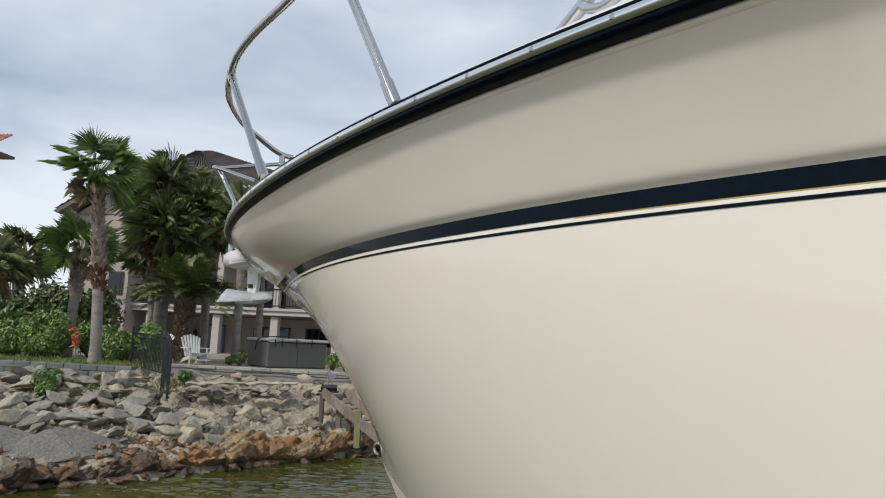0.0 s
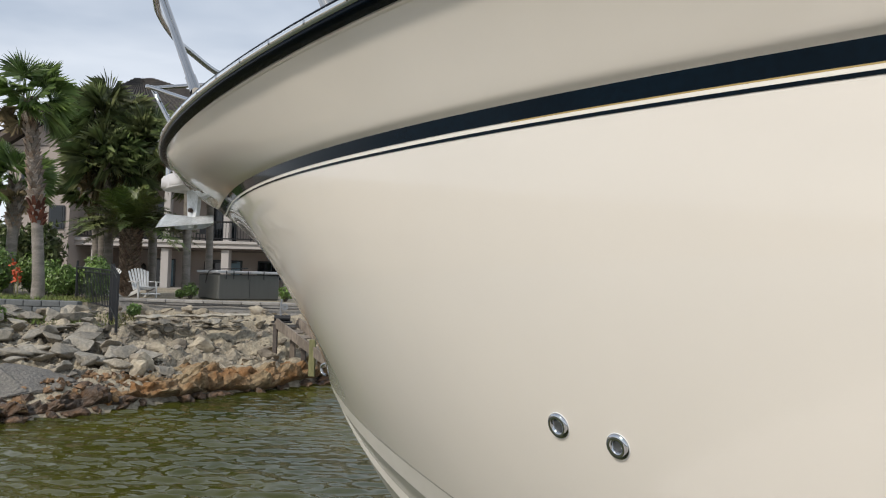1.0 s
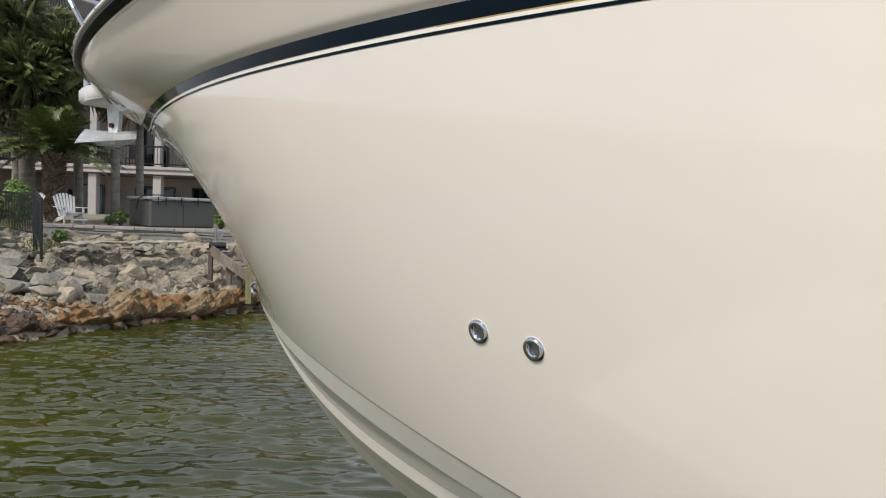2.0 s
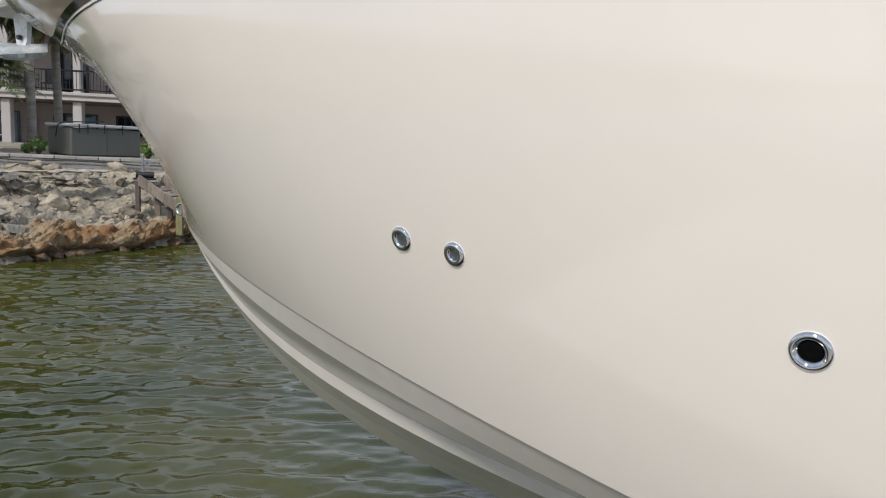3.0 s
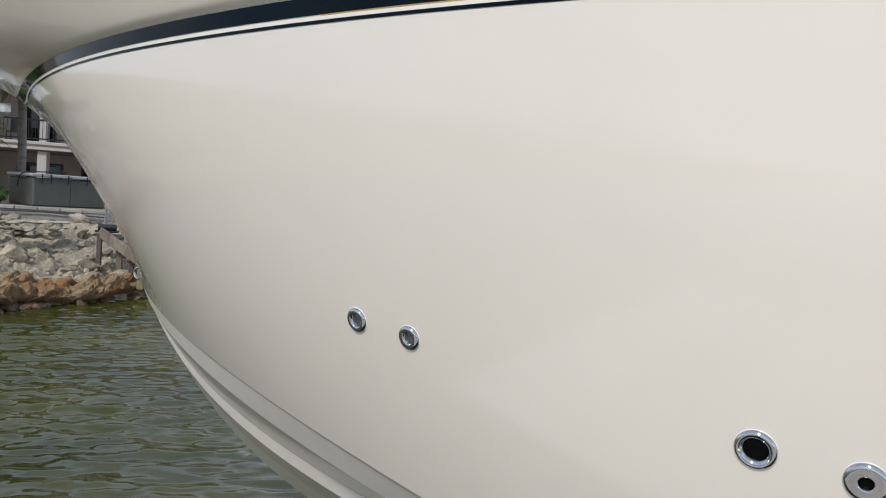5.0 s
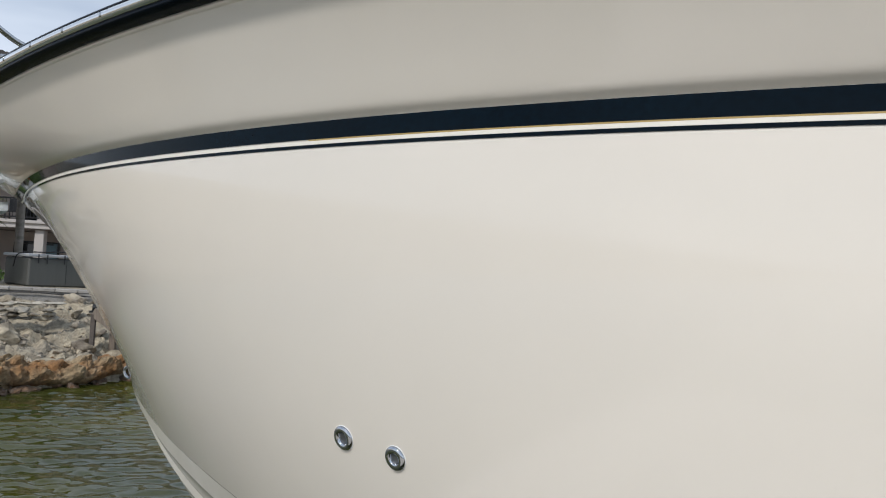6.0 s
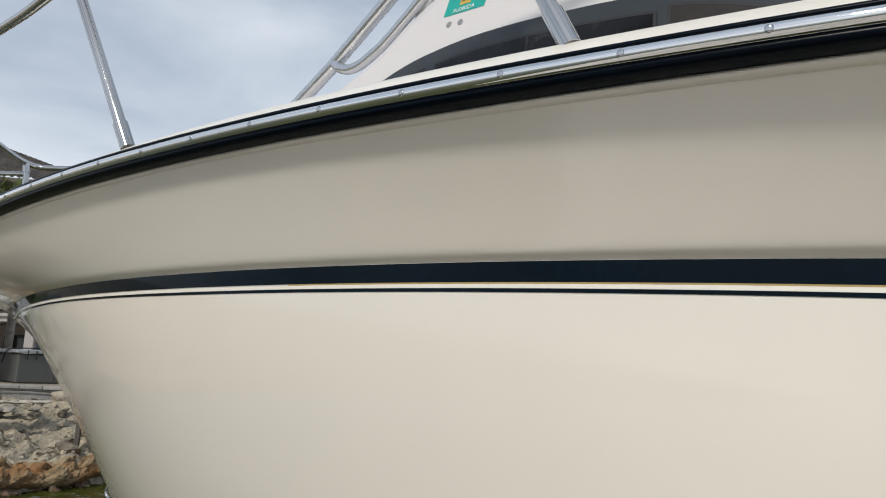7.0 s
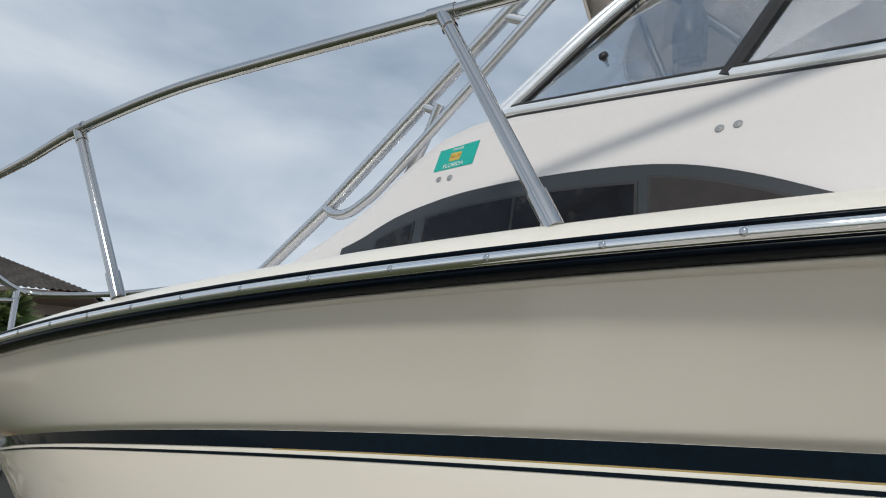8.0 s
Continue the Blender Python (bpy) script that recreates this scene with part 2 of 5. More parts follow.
def part(name, bm, mat, parent=None, label="", smooth=False):
    me = bpy.data.meshes.new(name)
    bm.normal_update()
    bm.to_mesh(me)
    bm.free()
    me.materials.append(mat)
    if smooth:
        me.polygons.foreach_set("use_smooth", [True] * len(me.polygons))
    return link(name, me, parent, label)


def root(name, m, label, category, group="", kind=""):
    ob = new(name)
    ob.matrix_world = m
    return tagged(ob, label, category, group, kind)


def add_box(bm, lo, hi, m=None, bevel=0.0):
    lo, hi = Vector(lo), Vector(hi)
    r = bmesh.ops.create_cube(bm, size=1.0)
    vs = r["verts"]
    for v in vs:
        v.co = Vector(((lo.x + hi.x) / 2 + v.co.x * (hi.x - lo.x), (lo.y + hi.y) / 2 + v.co.y * (hi.y - lo.y), (lo.z + hi.z) / 2 + v.co.z * (hi.z - lo.z)))
    if bevel:
        es = list({e for v in vs for e in v.link_edges})
        g = bmesh.ops.bevel(bm, geom=es, offset=bevel, segments=1, affect="EDGES")
        vs = list({v for f in g["faces"] for v in f.verts} | {v for v in vs if v.is_valid})
    if m is not None:
        for v in vs:
            v.co = m @ v.co
    return vs


def box(lo, hi, m=None, bevel=0.0):
    bm = bmesh.new()
    add_box(bm, lo, hi, m, bevel)
    return bm


def spline(pts, n=8):
    """A smooth line through the points (Catmull-Rom)."""
    P = [Vector(p) for p in pts]
    P = [2 * P[0] - P[1]] + P + [2 * P[-1] - P[-2]]
    res = []
    for i in range(1, len(P) - 2):
        a, b, c, d = P[i - 1:i + 3]
        for k in range(n):
            t = k / n
            res.append(0.5 * ((2 * b) + (c - a) * t + (2 * a - 5 * b + 4 * c - d) * t * t + (3 * b - a - 3 * c + d) * t ** 3))
    res.append(P[-2])
    return res


def add_tube(bm, pts, radius, n=12, squash=1.0):
    """A round bar along a line; radius is one number or one per point."""
    pts = [Vector(p) for p in pts]
    rad = radius if isinstance(radius, (list, tuple)) else [radius] * len(pts)
    rings, side = [], None
    for i, p in enumerate(pts):
        d = (pts[min(i + 1, len(pts) - 1)] - pts[max(i - 1, 0)]).normalized()
        if side is None:
            side = d.orthogonal().normalized()
        side = (side - d * side.dot(d)).normalized()
        up = d.cross(side)
        rings.append([bm.verts.new(p + (side * math.cos(2 * math.pi * k / n) + up * math.sin(2 * math.pi * k / n) * squash) * rad[i]) for k in range(n)])
    for a, b in zip(rings, rings[1:]):
        for k in range(n):
            bm.faces.new((a[k], a[(k + 1) % n], b[(k + 1) % n], b[k]))
    # end caps have their own corners, so that the bar shades evenly to its end
    bm.faces.new([bm.verts.new(v.co) for v in rings[0][::-1]])
    bm.faces.new([bm.verts.new(v.co) for v in rings[-1]])


def tube(pts, radius, n=12):
    bm = bmesh.new()
    add_tube(bm, pts, radius, n)
    return bm


def lathe(profile, n=24):
    """Turns (radius, height) pairs about z."""
    bm = bmesh.new()
    rings = [[bm.verts.new((r * math.cos(2 * math.pi * k / n), r * math.sin(2 * math.pi * k / n), h)) for k in range(n)] for r, h in profile]
    for a, b in zip(rings, rings[1:]):
        for k in range(n):
            bm.faces.new((a[k], a[(k + 1) % n], b[(k + 1) % n], b[k]))
    return bm


def prism(outline, depth, m):
    """A flat outline (x, y) given thickness along z, laid by m."""
    bm = bmesh.new()
    a = [bm.verts.new(m @ Vector((x, y, 0))) for x, y in outline]
    b = [bm.verts.new(m @ Vector((x, y, depth))) for x, y in outline]
    n = len(outline)
    bm.faces.new(a[::-1])
    bm.faces.new(b)
    for i in range(n):
        bm.faces.new((a[i], a[(i + 1) % n], b[(i + 1) % n], b[i]))
    return bm


def grid_mesh(name, P, mat, smooth=True, flip=False):
    """A sheet from an array of points (rows, columns, 3)."""
    r, c = P.shape[:2]
    i = np.arange((r - 1) * c).reshape(r - 1, c)[:, :-1].ravel()
    f = np.stack([i, i + 1, i + c + 1, i + c], 1)
    if flip:
        f = f[:, ::-1]
    return mesh_of(name, P.reshape(-1, 3).tolist(), f.tolist(), mat, smooth)


def smoothstep(x):
    x = np.clip(x, 0, 1)
    return x * x * (3 - 2 * x)


# ---- water: one sheet to the horizon, fine where it is looked at ----
def stretched(lo, hi, step, far, grow=1.25):
    a = list(np.arange(lo, hi, step))
    d = step
    right, left = [a[-1]], [a[0]]
    while right[-1] < far:
        d *= grow
        right.append(right[-1] + d)
    d = step
    while left[-1] > -far:
        d *= grow
        left.append(left[-1] - d)
    return np.array(left[:0:-1] + a + right[1:])


def ripple(X, Y):
    """Short wind ripples: crests sharpened, heaped in patches."""
    rng = np.random.RandomState(4)
    Z = np.zeros_like(X)
    for _ in range(70):
        lam = 0.11 * 4.6 ** rng.rand()
        ang = radians(86) + rng.randn() * 0.40
        kx, ky = 2 * np.pi / lam * np.cos(ang), 2 * np.pi / lam * np.sin(ang)
        ph = kx * X + ky * Y + rng.rand() * 6.28
        Z += 0.0062 * lam ** 0.97 * (np.sin(ph) + 0.3 * np.cos(2 * ph))
    gust = 0.8 + 0.35 * np.sin(0.9 * X + 1.3 * Y) * np.sin(0.7 * Y - 0.5 * X + 1)
    return Z * gust


wx, wy = stretched(-8.0, 2.6, 0.034, 2500), stretched(2.0, 16.0, 0.030, 2500)
WX, WY = np.meshgrid(wx, wy)
fade = np.exp(-(np.maximum(0, np.abs(WX + 2.7) - 7) + np.maximum(0, np.abs(WY - 9) - 8.5)) / 4)
WZ = ripple(WX, WY) * fade
sea = link("water", grid_mesh("water", np.stack([WX, WY, WZ], -1), WATER))
tagged(sea, "rippled olive green bay water", "water", kind="structure")

# ---- ground: bank, terrace and land behind ----
SHORE = (-3.1, 14.9)
ALONG = (0.586, 0.810)
INLAND = (-0.810, 0.586)
TERRACE = 1.55


def terrace_edge(x):
    return 17.9 - 1.0 * smoothstep((-8.2 - x) / 1.2)


def ground_height(X, Y):
    """Bank height: an undercut ledge at the water, a rough slope, then the level terrace."""
    d = (X - SHORE[0]) * INLAND[0] + (Y - SHORE[1]) * INLAND[1]
    wob = 0.25 * np.sin(X * 1.7 + Y * 0.9) + 0.15 * np.sin(X * 3.9 - Y * 2.3)
    d = d + wob * 0.5
    e = np.maximum(terrace_edge(X) - Y, 0)
    t = np.clip(d / (np.maximum(d, 0.01) + e), 0, 1)
    crest = TERRACE - 0.72 - 0.14 * smoothstep((-8.0 - X) / 1.2)
    z = 0.36 * smoothstep(d / 0.6) + 0.12 * smoothstep((t - 0.1) / 0.2) + crest * smoothstep((t - 0.22) / 0.72)
    z = np.where(e <= 0, TERRACE, z)
    z = np.where(d < 0, np.maximum(-1.2, d * 0.9), z)
    return z, d, e


def relief(p):
    """Craggy ground: eroded lumps with cracks between them, pitted at a smaller scale."""
    q = p + Vector((noise.noise(p * 2.1), noise.noise(p * 2.1 + Vector((7, 3, 1))), 0)) * 0.25
    a, b, c = (noise.voronoi(q * f)[0][:2] for f in (1.5, 3.7, 8.5))
    big = min(0.45, a[1] - a[0])
    return 0.14 * noise.noise(p * 0.9) + 0.46 * big + 0.20 * min(0.45, b[1] - b[0]) + 0.075 * min(0.4, c[1] - c[0]) + 0.04 * noise.noise(p * 11) - 0.16


gx, gy = stretched(-12.5, 0.0, 0.045, 2500), stretched(9.0, 18.2, 0.045, 2500)
GX, GY = np.meshgrid(gx, gy)
GZ, GD, GE = ground_height(GX, GY)
rough = np.zeros_like(GX)
near = (GD > -0.3) & (GE > 0.05) & (np.abs(GX) < 40) & (GY < 40)
for i, j in np.argwhere(near):
    p = Vector((GX[i, j], GY[i, j], 0))
    rough[i, j] = relief(p)
GZ = GZ + rough * np.clip(GE / 0.5, 0, 1) * np.clip((GD - 0.15) / 0.8, 0, 1)
land = link("ground", grid_mesh("ground", np.stack([GX, GY, GZ], -1), BANK))
tagged(land, "pale rough limestone bank rising to a terrace", "ground", kind="structure")


def height_at(x, y):
    z, _, e = ground_height(np.array(float(x)), np.array(float(y)))
    return float(z)


# ---- the boat ----
HEAD = 144.48
boat = root("boat", pose(-0.8353, 3.961, 0, 0, 0, HEAD), "cream sport fishing boat with navy stripes and stainless rails", "boat")
# lines of the hull: start behind the stem, half breadth, length, fullness, height, slope, sag
SHEER = (0.0, 1.6816, 2.7211, 0.6919, 2.8564, 0.0930, -0.0180)
KNUCKLE = (0.2527, 1.0823, 1.4321, 1.1332, 2.6527, 0.0426, -0.0102)
CHINE = (1.1499, 1.1926, 1.932, 0.8615, 1.9013, -0.1778, 0.0073)
STATIONS = np.concatenate([np.linspace(0, 1, 26) ** 2.2 * 0.5, np.linspace(0.53, 4.2, 86), np.linspace(4.3, 7.3, 16)])


def line(k, s):
    s0, B, Ln, q, z0, z1, z2 = k
    s = np.asarray(s, float)
    b = B * (1 - np.exp(-(np.maximum(s, 1e-9) / Ln) ** q))
    z = z0 + z1 * s + z2 * s * s
    if k is CHINE:
        z = z - 0.035 * np.maximum(0, s - 3.4) ** 2
    return np.stack([s0 + s, b, z], -1)


def side(v, s):
    """The topsides between chine (v 0) and knuckle (v 1)."""
    s = np.asarray(s, float)
    q = line(CHINE, s) * (1 - v) + line(KNUCKLE, s) * v
    h = 4 * v * (1 - v)
    q[..., 1] += 0.0463 * h * np.minimum(1, s / 0.5)
    q[..., 0] += 0.172 * h * np.exp(-s / 0.8)
    return q


def flare(v, s):
    """The flared panel between knuckle (v 0) and sheer (v 1)."""
    s = np.asarray(s, float)
    q = line(KNUCKLE, s) * (1 - v) + line(SHEER, s) * v
    h = 4 * v * (1 - v)
    q[..., 1] += h * (0.0877 * np.minimum(1, s / 0.5) * np.exp(-(s / 0.9) ** 2) - 0.008)
    q[..., 0] -= 0.0907 * h * np.exp(-s / 0.8)
    return q


def keel(s):
    z = 0.97 + 0.93 * np.exp(-(s - 1.15) / 0.58) - 0.037 * np.maximum(0, s - 3) ** 2
    return np.stack([s, 0 * s, z], -1)


def to_boat(q, mirror=1):
    """Rows of (aft, out, up) to the boat's own axes, whose x points forward."""
    q = np.asarray(q, float)
    return np.stack([-q[..., 0], q[..., 1] * mirror, q[..., 2]], -1)


def bp(s, b, z):
    return Vector((-s, b, z))


def side_strip(d0, d1, s, lift=0.0015):
    """A band of the topsides between two distances below the knuckle."""
    ln = np.linalg.norm(side(0.0, s) - side(1.0, s), axis=-1)
    rows = []
    for d in np.linspace(d0, d1, 3):
        v = 1 - d * (1 + 0.13 * smoothstep((s - 0.9) / 1.3)) / ln
        q = np.stack([side(float(a), np.array([b]))[0] for a, b in zip(v, s)])
        q[:, 1] += lift
        q[:, 0] -= lift * np.exp(-s / 0.3)
        rows.append(q)
    return np.stack(rows)


ROLL = [0.0, 0.008, 0.02, 0.032, 0.046, 0.062, 0.08, 0.11, 0.15] + list(np.linspace(0.2, 1, 15))


def ROLL_OUT(v):
    return float(np.interp(v, [0, 0.008, 0.02, 0.032, 0.046, 0.062, 0.08, 0.11, 0.2, 0.7, 1.0], [0.0, 0.10, 0.32, 0.56, 0.78, 0.92, 0.98, 1.0, 0.97, 0.3, 0.0]))


for m in (1, -1):
    flip = m < 0
    P = to_boat(np.stack([side(v, STATIONS) for v in np.linspace(0, 1, 25)]), m)
    link("topside", grid_mesh("topside", P, GELCOAT, flip=not flip), boat, "glossy cream gelcoat topside")
    # the flared panel stands proud of the stripe and rolls under along its lower edge
    rows = [side(1.0, STATIONS)]
    for v in ROLL:
        q = flare(v, STATIONS)
        q[:, 1] += 0.0105 * ROLL_OUT(v) * np.minimum(1, STATIONS / 0.3)
        rows.append(q)
    P = to_boat(np.stack(rows), m)
    link("flare", grid_mesh("flare", P, GELCOAT, flip=not flip), boat)
    c, k = line(CHINE, STATIONS), keel(CHINE[0] + STATIONS)
    rows = [c]
    # overhang at the chine, steep spray rail, flat, second strake, then the vee
    twist = np.exp(-STATIONS / 1.0)
    for w, v in ((0.010 + 0.085 * twist, 0.004 + 0.078 * twist), (0.115, 0.172), (0.50, 0.475 + 0.045 * twist), (0.525, 0.560 + 0.04 * twist), (0.75, 0.77), (1.0, 1.0)):
        w, v = np.broadcast_to(w, STATIONS.shape), np.broadcast_to(v, STATIONS.shape)
        q = c * (1 - w[:, None]) + k * w[:, None]
        q[:, 2] = c[:, 2] * (1 - v) + k[:, 2] * v
        rows.append(q)
    # each facet is a panel of its own, breaking sharply from the next
    names = ("chine_lip", "spray_rail", "bottom_flat", "bottom_strake", "bottom_panel", "bottom_panel")
    for nm, lo, hi in zip(names, rows, rows[1:]):
        link(nm, grid_mesh(nm, to_boat(np.stack([lo, hi]), m), BOTTOM, flip=flip), boat, "shaded cream gelcoat bottom" if nm == "bottom_panel" else "")
    short = STATIONS[STATIONS < 6.5]
    aft = short[short > 2.38]
    for nm, mt, d0, d1, ss in (("navy_stripe", NAVY, 0.001, 0.044, short), ("gold_pinstripe", GOLD, 0.0445, 0.0475, aft),
                               ("white_pinstripe", PIN_WHITE, 0.0478, 0.0565, short), ("navy_pinstripe", NAVY, 0.057, 0.065, short)):
        P = to_boat(side_strip(d0, d1, ss), m)
        link(nm, grid_mesh(nm, P, mt, flip=flip), boat)

# transom
bm = bmesh.new()
ring = [bm.verts.new(bp(*q)) for q in (keel(np.array([8.45]))[0], line(CHINE, [7.3])[0], line(KNUCKLE, [7.3])[0], line(SHEER, [7.3])[0])]
ring2 = [bm.verts.new(Vector((v.co.x, -v.co.y, v.co.z))) for v in ring[1:]]
bm.faces.new(ring + ring2[::-1])
part("transom", bm, GELCOAT, boat)

# rub rail: vinyl profile along the sheer with a stainless insert
RAIL_S = np.concatenate([np.linspace(0, 1, 30) ** 2.2 * 0.5, np.linspace(0.53, 4.5, 90), np.linspace(4.7, 7.3, 10)])


def sweep(profile, s, m):
    """A closed profile of (out, up) carried along the sheer, square to it."""
    g = line(SHEER, s)
    d = np.gradient(g[:, :2], axis=0)
    if s[0] == 0:
        d[0] = (0, 1)
    d /= np.linalg.norm(d, axis=1)[:, None]
    nrm = np.stack([-d[:, 1], d[:, 0]], 1)
    rows = []
    for o, u in profile + profile[:1]:
        q = g.copy()
        q[:, :2] += nrm * o
        q[:, 1] = np.maximum(q[:, 1], 0)
        q[:, 2] += u
        rows.append(q)
    return to_boat(np.stack(rows), m)


VINYL_PROFILE = [(-0.016, -0.0295), (0.004, -0.0285), (0.019, -0.0235), (0.0255, -0.0165), (0.019, -0.0145), (0.019, 0.0135), (0.0255, 0.0152), (0.0235, 0.0222), (-0.03, 0.0275)]
INSERT_PROFILE = [(0.019, -0.0138), (0.0265, -0.0128), (0.0315, -0.0092), (0.0345, -0.0045), (0.0355, 0.0), (0.0345, 0.0045), (0.0315, 0.0092), (0.0265, 0.0122), (0.019, 0.0130)]
for m in (1, -1):
    rail = link("rub_rail", grid_mesh("rub_rail", sweep(VINYL_PROFILE, RAIL_S, m), VINYL, flip=m < 0), boat, "navy vinyl rub rail")
    link("insert", grid_mesh("insert", sweep(INSERT_PROFILE, RAIL_S, m), INSERT, flip=m < 0), rail, "polished stainless half round insert")
    if m == 1:
        port_rail = rail

# rounded bead of the hull just under the rub rail
BEAD_PROFILE = [(-0.06, -0.0425), (-0.026, -0.0415), (-0.0195, -0.0385), (-0.0165, -0.034), (-0.0165, -0.0305), (-0.06, -0.0300)]
for m in (1, -1):
    link("hull_bead", grid_mesh("hull_bead", sweep(BEAD_PROFILE, RAIL_S[RAIL_S > 0.25], m), GELCOAT, flip=m < 0), boat)

# screws in the insert, one every 203 mm
dense = np.linspace(0, 7.2, 1500)
run = line(SHEER, dense)
reach = np.r_[0, np.cumsum(np.linalg.norm(np.diff(run, axis=0), axis=1))]
screw_bm = lathe([(0.0, 0.0024), (0.0035, 0.0023), (0.0056, 0.0016), (0.0068, 0.0), (0.0068, -0.004)], 12)
screw_me = bpy.data.meshes.new("screw")
screw_bm.to_mesh(screw_me)
screw_bm.free()
screw_me.materials.append(CHROME)
screw_me.polygons.foreach_set("use_smooth", [True] * len(screw_me.polygons))
# a raised black cross stands for the shaded recess of the slot
slot_bm = box((-0.0036, -0.0009, 0.001), (0.0036, 0.0009, 0.0027))
add_box(slot_bm, (-0.0009, -0.0036, 0.001), (0.0009, 0.0036, 0.0027))
slot_me = bpy.data.meshes.new("cross_slot")
slot_bm.to_mesh(slot_me)
slot_bm.free()
slot_me.materials.append(HOLE_SHADE)
slot_rows = []
for i in range(-12, 20):
    a = 3.9818 - 0.2032 * i
    if not 0.1 < a < reach[-1] - 0.1:
        continue
    s = float(np.interp(a, reach, dense))
    g, g2 = line(SHEER, [s])[0], line(SHEER, [s + 0.01])[0]
    d = Vector((-(g2[0] - g[0]), g2[1] - g[1], 0)).normalized()
    outw = Vector((d.y, -d.x, 0))
    if outw.y < 0:
        outw = -outw
    mat3 = Matrix((d, Vector((0, 0, 1)), outw)).transposed()
    if mat3.determinant() < 0:
        mat3 = Matrix((-d, Vector((0, 0, 1)), outw)).transposed()
    mm = mat3.to_4x4()
    mm.translation = bp(*g) + outw * 0.0345
    sc = link("screw", screw_me, port_rail)
    sc.matrix_local = mm @ pose(0, 0, 0, 0, 0, 17 * i)
    slot_rows.append(sc.matrix_local.copy())

for mm in slot_rows:
    link("cross_slot", slot_me, port_rail).matrix_local = mm

# deck: toe, side deck and crown
rows = []
for inset, up in ((-0.004, 0.022), (0.008, 0.035), (0.026, 0.054), (0.055, 0.078), (0.10, 0.097), (0.16, 0.103)):
    q = line(SHEER, RAIL_S)
    q[:, 1] = np.maximum(q[:, 1] - inset, 0)
    q[:, 0] += inset * np.exp(-RAIL_S / 0.25)
    q[:, 2] += 0.02 + (up - 0.02) * (0.72 + 0.28 * np.minimum(1, RAIL_S / 3))
    rows.append(q)
edge = rows[-1]
for w in (0.4, 0.7, 1.0):
    q = edge.copy()
    q[:, 1] *= (1 - w)
    q[:, 2] += 0.07 * (1 - (1 - w) ** 2)
    rows.append(q)
for m in (1, -1):
    link("deck", grid_mesh("deck", to_boat(np.stack(rows), m), DECK, flip=m < 0), boat, "cream moulded deck with rounded toe")


# trunk cabin
def cabin_b(s, z):
    return 0.52 + 0.30 * (s - 2.9) + 0.25 * (3.5 - z)


CABIN_TOP = [(1.55, 3.16), (1.9, 3.21), (2.2, 3.27), (2.5, 3.385), (2.6, 3.44), (2.67, 3.503), (2.75, 3.556), (2.84, 3.60), (2.95, 3.617), (3.07, 3.611), (3.42, 3.535), (3.665, 3.48), (3.95, 3.414), (4.6, 3.28), (5.2, 3.16)]


def cabin_z(s):
    return float(np.interp(s, [a for a, _ in CABIN_TOP], [b for _, b in CABIN_TOP]))


cs = np.linspace(1.55, 5.2, 110)
rows = []
for w in np.linspace(0, 1, 14):
    rows.append([(s, cabin_b(s, 3.0 + (cabin_z(s) - 3.0) * w), 3.0 + (cabin_z(s) - 3.0) * w) for s in cs])
for w, up in ((0.06, 0.012), (0.2, 0.03), (0.6, 0.05), (1.0, 0.055)):
    rows.append([(s, max(cabin_b(s, cabin_z(s)), 0) * (1 - w), cabin_z(s) + up) for s in cs])
for m in (1, -1):
    link("cabin_trunk", grid_mesh("cabin_trunk", to_boat(np.array(rows), m), CABIN, flip=m < 0), boat, "smooth white trunk cabin side")


def cabin_frame(s, z, lift=0.0):
    """A pose on the port cabin side: x aft, y up the side, z outward."""
    ax = Vector((-1, 0.30, 0)).normalized()
    up = Vector((0, -0.25, 1)).normalized()
    nz = up.cross(ax).normalized()
    if nz.y < 0:
        nz = -nz
    up = nz.cross(ax)
    if up.z < 0:
        ax, up = ax, -up
    mm = Matrix((ax, up, nz)).transposed().to_4x4()
    mm.translation = bp(s, cabin_b(s, z), z) + nz * lift
    return mm


def cabin_patch(outline, lift, depth):
    """A piece that follows the cabin side, from an outline of (aft, height)."""
    bm = bmesh.new()
    nz = Vector((0.30 * 1.0, 1.0, 0.25)).normalized()
    a = [bm.verts.new(bp(s, cabin_b(s, z), z) + nz * lift) for s, z in outline]
    b = [bm.verts.new(v.co + nz * depth) for v in a]
    n = len(a)
    bm.faces.new(b)
    bm.faces.new(a[::-1])
    for i in range(n):
        bm.faces.new((a[i], a[(i + 1) % n], b[(i + 1) % n], b[i]))
    bmesh.ops.recalc_face_normals(bm, faces=bm.faces[:])
    return bm


def arch(s, drop=0.0):
    pts = ((2.537, 3.284), (2.705, 3.352), (2.92, 3.373), (3.11, 3.362), (3.355, 3.328), (3.531, 3.29), (3.668, 3.232), (3.807, 3.145), (3.9, 3.08))
    return float(np.interp(s, [p[0] for p in pts], [p[1] for p in pts])) - drop


def smooth_arch(s, drop):
    return sum(arch(s + o, drop) for o in (-0.07, -0.035, 0, 0.035, 0.07)) / 5


